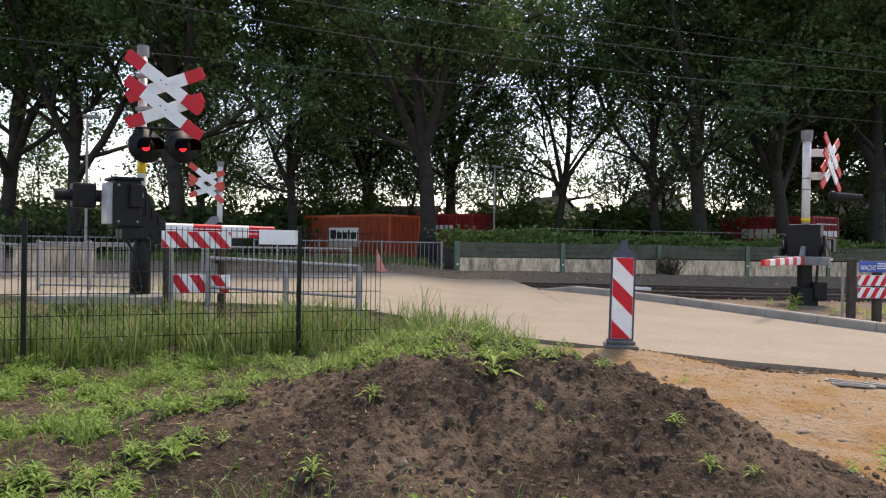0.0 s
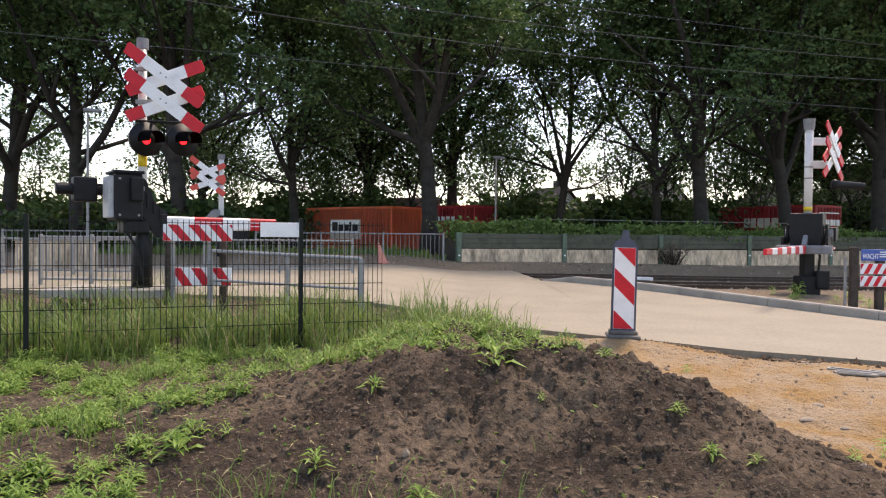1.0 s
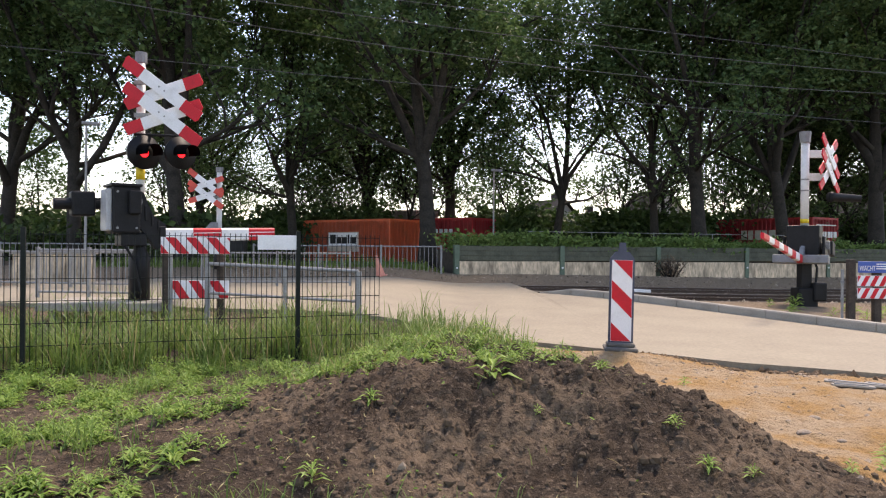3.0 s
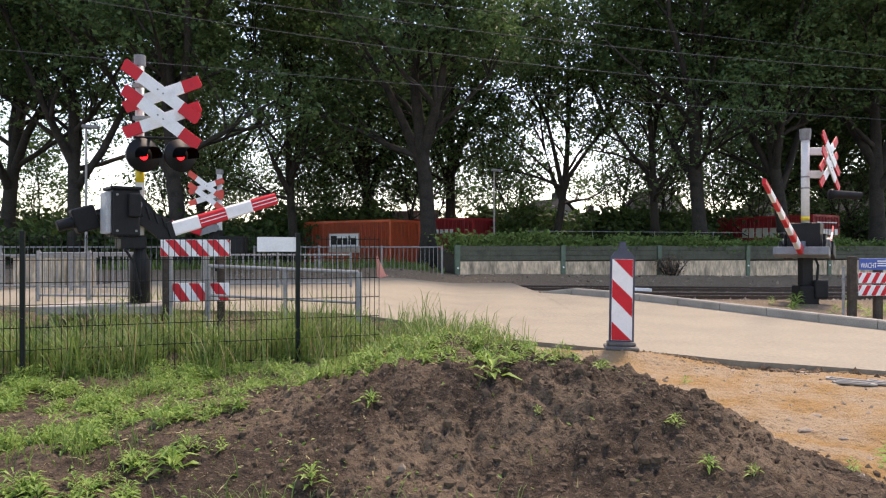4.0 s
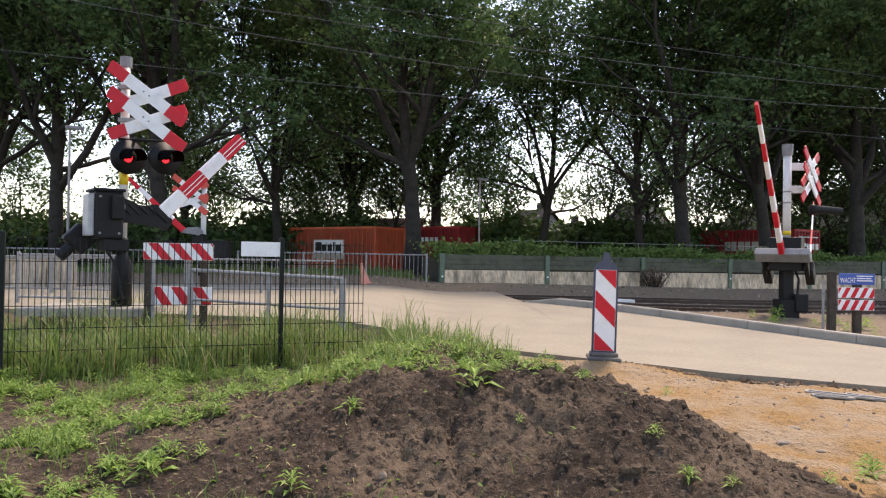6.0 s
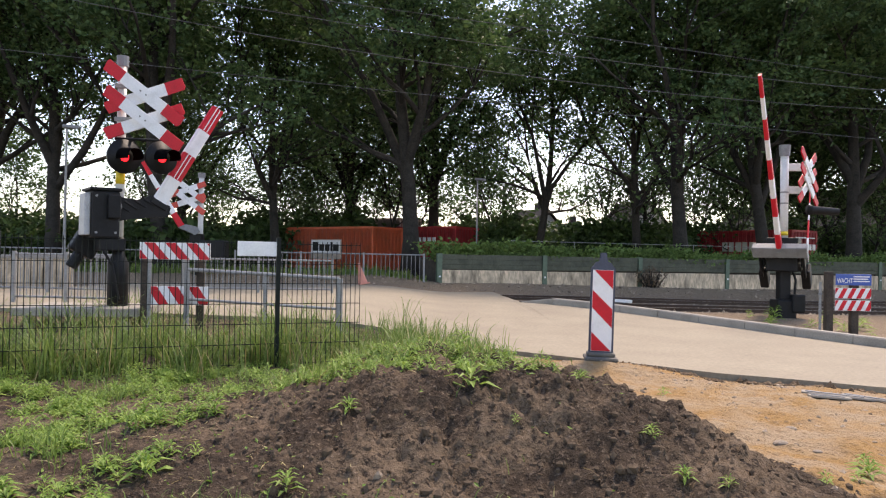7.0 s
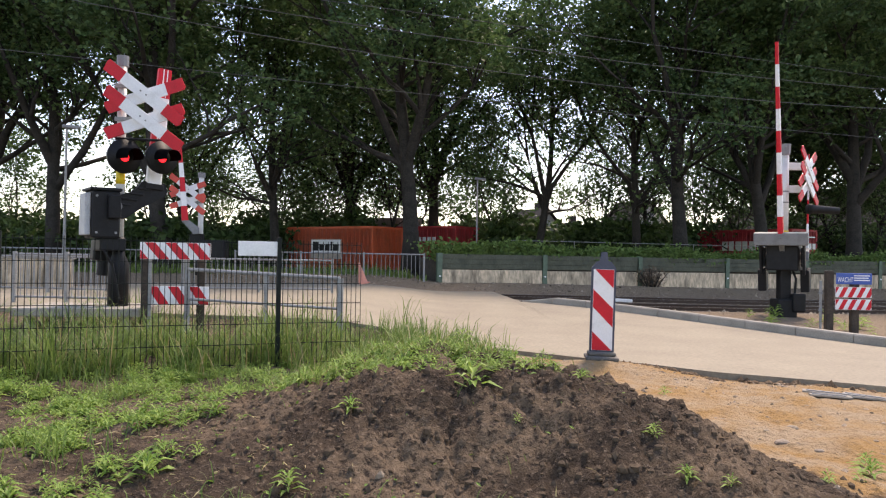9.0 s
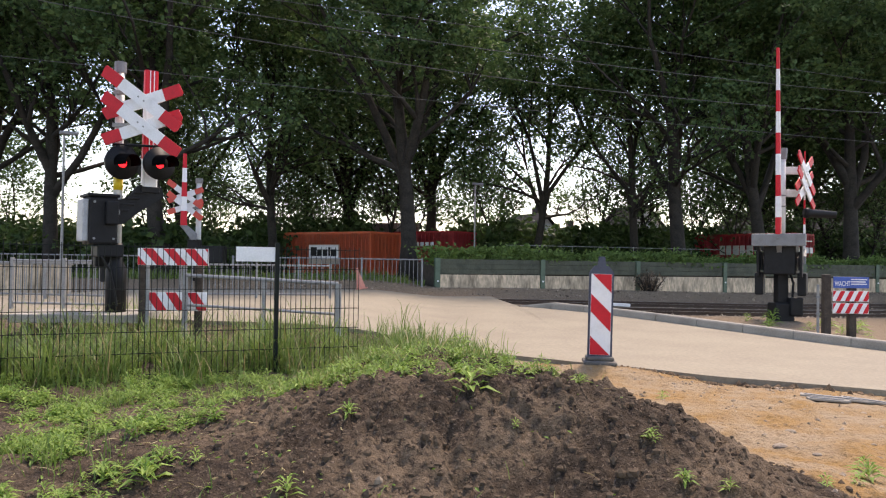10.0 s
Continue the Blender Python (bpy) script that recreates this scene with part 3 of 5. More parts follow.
def boom(mast, root, reach, offset, bands, thick, first_red, side, weights=True, curved=True):
    """A barrier arm round its pivot: neck, counterweight and red and white bands along +x."""
    b = bmesh.new()
    outline = [(-0.17, 0.10), (-0.12, 0.17), (0.10, 0.15), (root * .6, 0.04 - offset * .5), (root + 0.05, -offset + thick * .75), (root + 0.05, -offset - thick * .8), (root * .7, -offset - thick * 1.0), (0.02, -0.36), (-0.17, -0.14)]
    if not curved:
        outline = [(-0.1, 0.1), (0.1, 0.1), (root, -offset + thick * .6), (root, -offset - thick * .6), (0.05, -0.16), (-0.1, -0.1)]
    prism(b, outline, side - 0.055, side + 0.055)
    bmesh.ops.bevel(b, geom=b.edges[:], offset=0.015, segments=2, affect="EDGES")
    arm = part("boom", b, BLACK if curved else CASTGREY, mast, "swinging barrier boom with red and white bands")
    if weights:
        b = bmesh.new()
        box(b, -0.80, -0.05, side + 0.34, side + 0.42, -0.05, 0.07, 0.012)
        part("counter_arm", b, BLACK, arm)
        part("counter_bar", tube(bmesh.new(), [(-1.02, side + 0.40, -0.02), (-1.00, side + 0.40, -0.02), (-0.40, side + 0.40, -0.02)], [0.07, 0.085, 0.085], 14), BLACK, arm, "black round counterweight bar")
        b = bmesh.new()
        box(b, -0.80, -0.48, side + 0.28, side + 0.52, -0.20, 0.16, 0.03)
        part("counterweight", b, BLACK, arm, "black iron counterweight")
    if curved:
        for k in range(4):
            x = 0.02 + k * root * 0.24
            b = box(bmesh.new(), x, x + 0.03, side - 0.075, side + 0.075, -0.2 - offset * 0.16 * k, 0.05 - offset * 0.22 * k, 0.006)
            part("rib", b, BLACK, arm)
        b = tube(bmesh.new(), [(0, side - 0.1, 0), (0, side + 0.1, 0)], 0.075, 16)
        part("pivot_cap", b, CASTGREY, arm, "grey pivot cap")
        part("clamp", box(bmesh.new(), root - 0.06, root + 0.03, side - 0.085, side + 0.085, -offset - thick * .62, -offset + thick * .62, 0.012), BLACK, arm, "black boom clamp")
    step = (reach - root) / bands
    for k in range(bands):
        taper = 0.12 if curved else 0.45
        t0 = 1 - taper * k / bands
        t1 = 1 - taper * (k + 1) / bands
        x0 = root + k * step
        b = band(x0 + 0.0005, x0 + step - 0.0005, thick * t0, thick * t1, thick * t0 * .62, thick * t1 * .62, -offset)
        bmesh.ops.translate(b, verts=b.verts, vec=(0, side, 0))
        red = (k % 2 == 0) == first_red
        piece = part("band", b, RED if red else WHITE, arm)
        if red and curved:
            # two thin reflective lines along each red band
            for dz in (-0.13, 0.13):
                y = side - thick * t1 * .31
                line = box(bmesh.new(), x0 + 0.01, x0 + step - 0.01, y - 0.012, y + 0.004, -offset + thick * dz - 0.006, -offset + thick * dz + 0.006)
                part("reflective_line", line, WHITE, piece)
    return arm


# the near mast with lamps, standing on a concrete slab
A_AT, A_BASE, A_PIVOT = Vector((-4.47, 10.9)), 0.50, 1.45
A_HEADING = math.degrees(math.atan2(0.60, 0.80))


def build_mast_near():
    m = thing("crossing_signal", pose(A_AT.x, A_AT.y, A_BASE), "white crossing mast with double cross, red lamps and rising boom", "level crossing signal")
    part("pole", tube(bmesh.new(), [(0, 0, 1.0), (0, 0, 3.55)], 0.062, 16), POLEWHITE, m, "white steel pole", True)
    part("pole_cap", tube(bmesh.new(), [(0, 0, 3.5), (0, 0, 3.66)], 0.085, 12), CASTGREY, m, "grey pole cap")
    part("foot", tube(bmesh.new(), [(0, 0, 0), (0, 0, 0.62), (0, 0, 0.74), (0, 0, 1.0)], [0.145, 0.145, 0.09, 0.075], 18), BLACK, m, "black drum-shaped foot", True)
    part("sticker", tube(bmesh.new(), [(0, 0, 1.78), (0, 0, 1.98)], 0.064, 16), YELLOW, m, "yellow marker sleeve", True)
    cross(m, 2.90, 0.385, -0.14, 1.0, RED)
    b = bmesh.new()
    tube(b, [(-0.06, -0.07, 2.44), (0.62, -0.07, 2.42)], 0.02, 8)
    part("lamp_bracket", b, BLACK, m)
    for z in (2.72, 3.2):
        b = bmesh.new()
        box(b, -0.06, 0.34, -0.115, -0.06, z - 0.03, z + 0.03, 0.006)
        part("cross_bracket", b, GALV, m)
    lamp_head(m, 0.10, -0.13, 2.17, 0.25, 48)
    lamp_head(m, 0.62, -0.08, 2.17, 0.24, 48)
    # drive housing
    b = bmesh.new()
    box(b, -0.42, -0.04, -0.20, 0.28, 0.98, 1.66, 0.03, pose(0, 0, 0, 0, 0, A_HEADING))
    part("drive_housing", b, BLACK, m, "black barrier drive housing")
    # door on the left face; its pale grey includes the light falling there
    b = bmesh.new()
    box(b, -0.50, -0.42, -0.14, 0.22, 1.02, 1.62, 0.015, pose(0, 0, 0, 0, 0, A_HEADING))
    part("housing_door", b, LITHOUSING, m, "grey housing door, paled as the lit side")
    b = bmesh.new()
    box(b, -0.30, 0.06, -0.16, 0.24, 0.8, 0.98, 0.02, pose(0, 0, 0, 0, 0, A_HEADING))
    part("bracket", b, BLACK, m)
    turned = pose(0, 0, 0, 0, 0, A_HEADING)
    part("housing_lid", box(bmesh.new(), -0.45, -0.02, -0.23, 0.31, 1.655, 1.70, 0.015, turned), BLACK, m, "black housing lid")
    part("service_box", box(bmesh.new(), -0.22, -0.05, -0.29, -0.20, 1.26, 1.60, 0.02, turned), BLACK, m, "black service box")
    for z in (1.06, 1.58):
        for x in (-0.36, -0.10):
            b = bmesh.new()
            tube(b, [turned @ Vector((x, -0.2, z)), turned @ Vector((x, -0.215, z))], 0.018, 8)
            part("bolt", b, GALV, m)
    b = bmesh.new()
    tube(b, [turned @ Vector(p) for p in ((-0.2, -0.12, 1.0), (-0.24, -0.14, 0.8), (-0.12, -0.14, 0.6), (-0.02, -0.15, 0.1))], 0.02, 8)
    part("cable_conduit", b, BLACK, m)
    arm = boom(m, 0.37, 2.14, 0.50, 4, 0.215, False, -0.12)
    return m, arm


MAST_A, BOOM_A = build_mast_near()

s = thing("foundation_slab", pose(-4.75, 10.85, 0.38, 0, 0, 4), "raised grey concrete slab under the crossing mast", "foundation")
part("slab", box(bmesh.new(), -0.95, 0.75, -0.55, 0.65, 0, 0.12, 0.015), KERB, s)
for x in (-0.75, 0.55):
    for y in (-0.4, 0.5):
        part("support", box(bmesh.new(), x - 0.05, x + 0.05, y - 0.05, y + 0.05, -0.35, 0.0), KERB, s)


# the mast beyond the railway
B_AT, B_BASE = Vector((-7.22, 23.8)), 0.40
B_HEADING = 205.0


def build_mast_far():
    m = thing("crossing_signal", pose(B_AT.x, B_AT.y, B_BASE), "crossing mast with double cross and small boom beyond the railway", "level crossing signal")
    part("pole", tube(bmesh.new(), [(0, 0, 0.6), (0, 0, 3.35)], 0.085, 14), POLEWHITE, m, "white steel pole", True)
    part("pole_cap", tube(bmesh.new(), [(0, 0, 3.3), (0, 0, 3.46)], 0.12, 12), CASTGREY, m)
    part("foot", tube(bmesh.new(), [(0, 0, 0), (0, 0, 0.6), (0, 0, 0.8)], [0.15, 0.15, 0.09], 14), BLACK, m, "black foot", True)
    cross(m, 2.75, -0.38, -0.16, 1.0, FADED)
    for z in (2.5, 3.0):
        part("cross_bracket", box(bmesh.new(), -0.42, 0.06, -0.13, -0.08, z - 0.03, z + 0.03), GALV, m)
    part("drive_housing", box(bmesh.new(), 0.05, 0.85, -0.3, 0.3, 0.75, 1.3, 0.03), BLACK, m, "black barrier drive housing")
    part("bracket", box(bmesh.new(), -0.25, 0.1, -0.3, 0.1, 0.95, 1.5, 0.02), BLACK, m)
    arm = boom(m, 0.35, 2.6, 0.3, 5, 0.20, True, 0.2, False, False)
    return m, arm


MAST_B, BOOM_B = build_mast_far()

# the mast beside the road
R_AT, R_BASE, R_PIVOT = Vector((8.79, 17.9)), 0.0, 1.45
R_HEADING = math.degrees(math.atan2(-0.83, -0.56))


def build_mast_road():
    m = thing("crossing_signal", pose(R_AT.x, R_AT.y, R_BASE), "crossing mast with double cross and long road boom", "level crossing signal")
    part("pole", tube(bmesh.new(), [(0, 0, 1.9), (0, 0, 3.95)], 0.095, 16), POLEWHITE, m, "white steel pole", True)
    part("pole_cap", tube(bmesh.new(), [(0, 0, 3.93), (0, 0, 4.2)], [0.12, 0.14], 10), CASTGREY, m, "grey pole cap")
    part("sticker", tube(bmesh.new(), [(0, 0, 1.98), (0, 0, 2.08)], 0.097, 16), YELLOW, m, "", True)
    b = bmesh.new()
    box(b, -0.13, 0.13, -0.13, 0.13, 0.3, 1.9, 0.02)
    box(b, -0.24, 0.24, -0.24, 0.24, -0.12, 0.42, 0.05)
    part("foot", b, BLACK, m, "black steel foot")
    turned = pose(0, 0, 0, 0, 0, R_HEADING)
    part("drive_housing", box(bmesh.new(), -0.34, 0.28, -0.36, 0.36, 1.1, 1.92, 0.03, turned), BLACK, m, "black barrier drive housing")
    part("cable_box", box(bmesh.new(), 0.1, 0.42, -0.3, 0.05, 0.1, 0.55, 0.04), BLACK, m)
    for y in (-0.46, 0.40):
        part("bearing_plate", box(bmesh.new(), -0.16, 0.16, y, y + 0.06, 1.2, 1.66, 0.02, turned), BLACK, m)
        b = tube(bmesh.new(), [turned @ Vector((0, y - 0.03, 1.45)), turned @ Vector((0, y + 0.09, 1.45))], 0.09, 16)
        part("bearing", b, CASTGREY, m, "grey bearing")
    b = bmesh.new()
    tube(b, [(0.16, -0.1, 1.15), (0.24, -0.14, 0.9), (0.2, -0.16, 0.5), (0.24, -0.14, 0.3)], 0.03, 8)
    part("cable_conduit", b, BLACK, m)
    for z in (2.75, 3.02):
        part("pole_band", tube(bmesh.new(), [(0, 0, z), (0, 0, z + 0.035)], 0.1, 16), GALV, m)
    # cross turned away from the pole on two brackets
    for z in (3.1, 3.66):
        part("cross_bracket", box(bmesh.new(), 0.05, 0.50, -0.05, 0.05, z - 0.09, z + 0.09, 0.01), POLEWHITE, m, "grey bracket")
    xm = pose(0.52, -0.10, 0, 0, 0, 43)
    for dz in (0.185, -0.185):
        for ang, ln, y in ((-41, 1.42, -0.05), (37, 1.36, 0.0)):
            blade_at(xm, (0, 3.40 + dz), ang, ln, 0.175, y, m, RED)
    lamp = tube(bmesh.new(), [(0.58, 0.0, 2.62), (0.66, 0.0, 2.62), (0.70, -0.01, 2.62), (1.30, -0.1, 2.58)], [0.12, 0.13, 0.105, 0.085], 16)
    part("signal_head", lamp, BLACK, m, "black hooded signal lamp seen from the side", True)
    arm = boom(m, 0.55, 5.1, 0.4, 9, 0.20, True, 0.0, False, False)
    part("crossbar", box(bmesh.new(), 0.36, 0.66, -0.6, 0.6, -0.5, -0.3, 0.02), CASTGREY, arm, "grey crossbar carrying the boom")
    for y in (-0.48, 0.48):
        part("counterweight", box(bmesh.new(), -0.85, -0.3, y - 0.1, y + 0.1, -0.2, 0.14, 0.03), BLACK, arm, "black iron counterweight")
        part("side_link", box(bmesh.new(), -0.4, 0.5, y - 0.03, y + 0.03, -0.34, -0.1, 0.02), BLACK, arm)
    arm2 = boom(m, 0.3, 2.75, 0.38, 4, 0.085, False, 0.0, False, False)
    return m, arm, arm2


def blade_at(xm, p, ang, length, w, y, mast, red):
    before = set(mast.children)
    blade(p, ang, length, w, y, mast, red)
    for o in set(mast.children) - before:
        for q in (o, *o.children):
            q.data.transform(xm)


MAST_R, BOOM_R, BOOM_S = build_mast_road()


# ---- boards and signs ----
def plain_board(name, m, w, h, label, stripe, lean, start, material=RED):
    t = thing(name, m, label, "barrier board", "striped boards")
    part("panel", box(bmesh.new(), 0, w, -0.012, 0.012, 0, h, 0.003), WHITE, t, "white panel")
    for b in stripes(0.004, w - 0.004, 0.004, h - 0.004, stripe, lean, start, -0.0155, -0.0125):
        part("red_stripe", b, material, t)
    return t


def chicane():
    """Two striped boards on posts and the galvanised handrail beyond the mesh fence."""
    p = Vector((-3.93, 10.3))
    t = thing("barrier_frame", pose(p.x, p.y, 0.2, 0, 0, 5), "galvanised posts carrying two red and white boards", "barrier")
    for x in (0.12, 0.62):
        part("post", tube(bmesh.new(), [(x, 0.05, -0.2), (x, 0.05, 1.0)], 0.03, 10), GALV, t)
    for x, zt in ((0.02, 1.22), (0.78, 1.18)):
        part("timber_post", box(bmesh.new(), x - 0.05, x + 0.05, 0.16, 0.26, -0.2, zt, 0.01), TIMBER, t, "grey weathered timber post")
    plain_board("striped_board", pose(p.x, p.y, 0, 0, 0, 5) @ pose(0, 0, 1.195), 0.95, 0.235, "red and white striped board on galvanised posts", 0.14, -0.85, -0.03)
    plain_board("striped_board", pose(p.x, p.y, 0, 0, 0, 5) @ pose(0.12, 0.08, 0.56), 0.80, 0.26, "red and white striped board low on galvanised posts", 0.14, -0.65, 0.12)
    r = thing("handrail", pose(-3.28, 10.3, 0.2), "galvanised tubular handrail with posts", "handrail")
    q = Vector((2.15, -0.3))
    part("rail", tube(bmesh.new(), [(0, 0.05, 0.86), (q.x, q.y, 0.78)], 0.027, 10), GALV, r)
    part("rail", tube(bmesh.new(), [(0, 0.05, 0.45), (q.x, q.y, 0.37)], 0.02, 10), GALV, r)
    for k in (0, 0.52, 1.0):
        part("post", tube(bmesh.new(), [(q.x * k, 0.05 + (q.y - .05) * k, -0.2), (q.x * k, 0.05 + (q.y - .05) * k, 0.86 - 0.08 * k)], 0.03 if k < 1 else 0.045, 10), GALV, r)


chicane()


def marker():
    """The striped hazard marker on its rubber foot."""
    x, y = 2.21, 9.1
    z = ground(x, y) + 0.0
    t = thing("hazard_marker", pose(x, y, z, 0, 1.0, -8), "red and white hazard marker panel on a rubber foot", "hazard marker")
    foot = bmesh.new()
    box(foot, -0.2, 0.2, -0.2, 0.2, 0.0, 0.05, 0.02)
    box(foot, -0.17, 0.17, -0.12, 0.12, 0.05, 0.10, 0.02)
    part("foot", foot, RUBBER, t, "dusty black rubber foot")
    o = [(-0.15, 0.09), (0.15, 0.09), (0.15, 1.13), (0.085, 1.215), (0.045, 1.215), (0.04, 1.33), (-0.04, 1.33), (-0.045, 1.215), (-0.085, 1.215), (-0.15, 1.13)]
    b = prism(bmesh.new(), o, -0.03, 0.03)
    bmesh.ops.bevel(b, geom=[e for e in b.edges], offset=0.006, segments=2, affect="EDGES")
    part("frame", b, NAVY, t, "dark blue plastic frame")
    part("panel", box(bmesh.new(), -0.125, 0.125, -0.036, -0.03, 0.115, 1.115, 0.001), WHITE, t, "white reflective panel")
    for low in (0.13, 0.65, 1.13):
        poly = clip([(-0.125, low), (0.125, low - 0.25), (0.125, low - 0.02), (-0.125, low + 0.22)], -0.122, 0.122, 0.118, 1.112)
        if poly:
            part("red_stripe", prism(bmesh.new(), poly, -0.0395, -0.0365), RED, t)


marker()


def text(name, body, size, m, material, parent, squeeze=1.0):
    cu = bpy.data.curves.new(name, "FONT")
    cu.body, cu.size, cu.extrude = body, size, 0.002
    tmp = bpy.data.objects.new(name, cu)
    me = bpy.data.meshes.new_from_object(tmp)
    bpy.data.objects.remove(tmp)
    me.transform(m @ Matrix.Diagonal((squeeze, 1, 1, 1)))
    me.materials.append(material)
    ob = new(name, me)
    ob.parent = parent
    return ob


def wait_sign():
    """Two timber posts with a blue sign and two striped boards."""
    x, y = 8.06, 14.35
    t = thing("warning_frame", pose(x, y, -0.1, 0, 0, -6), "dark timber posts carrying blue sign and striped boards", "sign frame")
    for px in (-0.06, 0.42):
        part("timber_post", box(bmesh.new(), px - 0.07, px + 0.07, 0.02, 0.16, -0.1, 1.25 - (0 if px < 0 else 0.04), 0.012), TIMBER, t, "dark timber post")
    b = box(bmesh.new(), 0.03, 0.70, -0.03, -0.005, 0.99, 1.21, 0.005)
    part("sign_panel", b, SIGNBLUE, t, "blue sign with white lettering")
    up = pose(0.05, -0.033, 1.03, 90, 0, 0)
    text("lettering", "WACHT", 0.14, up, WHITE, t, 0.56)
    for k, (zz, ln) in enumerate(((1.16, 0.36), (1.115, 0.33), (1.07, 0.36))):
        part("lettering_bar", box(bmesh.new(), 0.36, 0.335 + ln * .9, -0.034, -0.031, zz - 0.01, zz + 0.01), WHITE, t)
    for z in (0.73, 0.49):
        p = part("striped_panel", box(bmesh.new(), 0.02, 0.70, -0.02, -0.002, z, z + 0.205, 0.003), WHITE, t, "white panel with red stripes")
        for b in stripes(0.024, 0.696, z + 0.004, z + 0.201, 0.085, 0.5, -0.12, -0.0235, -0.0205):
            part("red_stripe", b, RED, p)
    g = thing("sign_post", pose(7.82, 14.4, -0.1), "thin galvanised post beside the blue sign", "post")
    part("post", tube(bmesh.new(), [(0, 0, -0.1), (0, 0, 1.05)], 0.025, 10), GALV, g)
    for z in (0.45, 0.78):
        part("clamp", tube(bmesh.new(), [(0, 0, z), (0, 0, z + 0.05)], 0.036, 10), CASTGREY, g)


wait_sign()


def traffic_cone():
    x, y = -1.95, 23.4
    t = thing("traffic_cone", pose(x, y, level(x, y) + 0.0, 0, -13, 0), "faded orange traffic cone leaning beside the track", "traffic cone")
    part("base", box(bmesh.new(), -0.2, 0.2, -0.2, 0.2, 0, 0.04, 0.01), CONE, t)
    part("cone", tube(bmesh.new(), [(0, 0, 0.04), (0, 0, 0.25)], [0.15, 0.11], 16), CONE, t)
    part("middle", tube(bmesh.new(), [(0, 0, 0.25), (0, 0, 0.45)], [0.11, 0.07], 16), CONE, t)
    part("tip", tube(bmesh.new(), [(0, 0, 0.45), (0, 0, 0.70)], [0.07, 0.03], 16), CONE, t)


traffic_cone()


# ---- containers ----
def container(m, L, W, H, paint, label):
    """A corrugated shipping container; origin at the base of the corner where long side (-x) and end (+y) meet."""
    t = thing("shipping_container", m, label, "shipping container", "containers")

    def wave(n, length):
        pts = []
        pitch = length / n
        for k in range(n):
            x = k * pitch
            pts += [(x, 0.0), (x + pitch * .3, 0.0), (x + pitch * .45, 0.036), (x + pitch * .85, 0.036)]
        return pts + [(length, 0.0)]

    def sheet(pts, place):
        b = bmesh.new()
        a = [b.verts.new(place(p, 0.16)) for p in pts]
        c = [b.verts.new(place(p, H - 0.12)) for p in pts]
        for i in range(len(pts) - 1):
            b.faces.new((a[i], a[i + 1], c[i + 1], c[i]))
        bmesh.ops.solidify(b, geom=b.faces[:], thickness=0.004)
        return b
    inset = 0.03
    part("side_wall", sheet(wave(22, L - 0.2), lambda p, z: (-0.1 - p[0], inset + p[1], z)), paint, t, "corrugated steel side")
    part("side_wall", sheet(wave(22, L - 0.2), lambda p, z: (-0.1 - p[0], W - inset - p[1], z)), paint, t)
    part("end_wall", sheet(wave(8, W - 0.2), lambda p, z: (-inset - p[1], 0.1 + p[0], z)), paint, t, "corrugated steel end")
    part("end_wall", sheet(wave(8, W - 0.2), lambda p, z: (-L + inset + p[1], 0.1 + p[0], z)), paint, t)
    part("roof", box(bmesh.new(), -L + 0.05, -0.05, 0.05, W - 0.05, H - 0.06, H - 0.02), paint, t)
    for x in (-0.1, -L):
        for y in (0, W - 0.1):
            part("corner_post", box(bmesh.new(), x, x + 0.1, y, y + 0.1, 0, H, 0.01), paint, t)
    for z in (0.0, H - 0.12):
        for y in (0.0, W - 0.08):
            part("side_beam", box(bmesh.new(), -L + 0.1, -0.1, y, y + 0.08, z, z + (0.16 if z == 0 else 0.12)), paint, t)
        for x in (-0.08, -L):
            part("end_beam", box(bmesh.new(), x, x + 0.08, 0.1, W - 0.1, z, z + (0.16 if z == 0 else 0.12)), paint, t)
    return t


o_m = pose(-2.6, 36.0, 0.18, 0, 0, math.degrees(math.atan2(-0.586, 0.81)))
orange = container(o_m, 6.06, 2.44, 2.56, ORANGE, "orange corrugated steel container with a pale sign plate")
pl = part("sign_plate", box(bmesh.new(), -4.15, -2.05, -0.02, 0.02, 0.92, 1.92, 0.005), mat("sign_board", (0.50, 0.40, 0.32), 0.6, vary=0.1), orange, "beige sign plate")
part("logo_block", box(bmesh.new(), -4.10, -2.10, -0.03, -0.021, 1.24, 1.88), WHITE, pl)
for x0, w, h in ((-4.0, 0.40, 0.46), (-3.54, 0.34, 0.34), (-3.14, 0.32, 0.34), (-2.76, 0.12, 0.46), (-2.58, 0.38, 0.34)):
    part("logo_shape", box(bmesh.new(), x0, x0 + w, -0.036, -0.031, 1.33, 1.33 + h, 0.002), BLACK, pl)
red_c = container(pose(1.62, 40.5, 0.45, 0, 0, -36), 6.06, 2.44, 2.56, CRIMSON, "crimson corrugated steel container behind a tree")
for k in range(4):
    part("logo_shape", box(bmesh.new(), -2.6 + k * 0.34, -2.38 + k * 0.34, 0.0, 0.028, 1.72, 1.95), WHITE, red_c)
small = container(pose(-1.6, 44.0, 0.6, 0, 0, -36), 3.0, 2.2, 3.0, mat("grey_cabin_paint", (0.30, 0.24, 0.22), 0.6), "grey site cabin behind the containers")
bl = container(pose(19.55, 39.0, 0.62, 0, 0, -58), 6.06, 2.44, 2.50, DARKRED, "dark red corrugated container with pale lettering shapes")
for k, w in enumerate((0.34, 0.30, 0.36, 0.30, 0.38)):
    part("logo_shape", box(bmesh.new(), -4.3 + k * 0.44, -4.3 + k * 0.44 + w, -0.012, 0.028, 1.30, 1.84), PLASTER, bl)
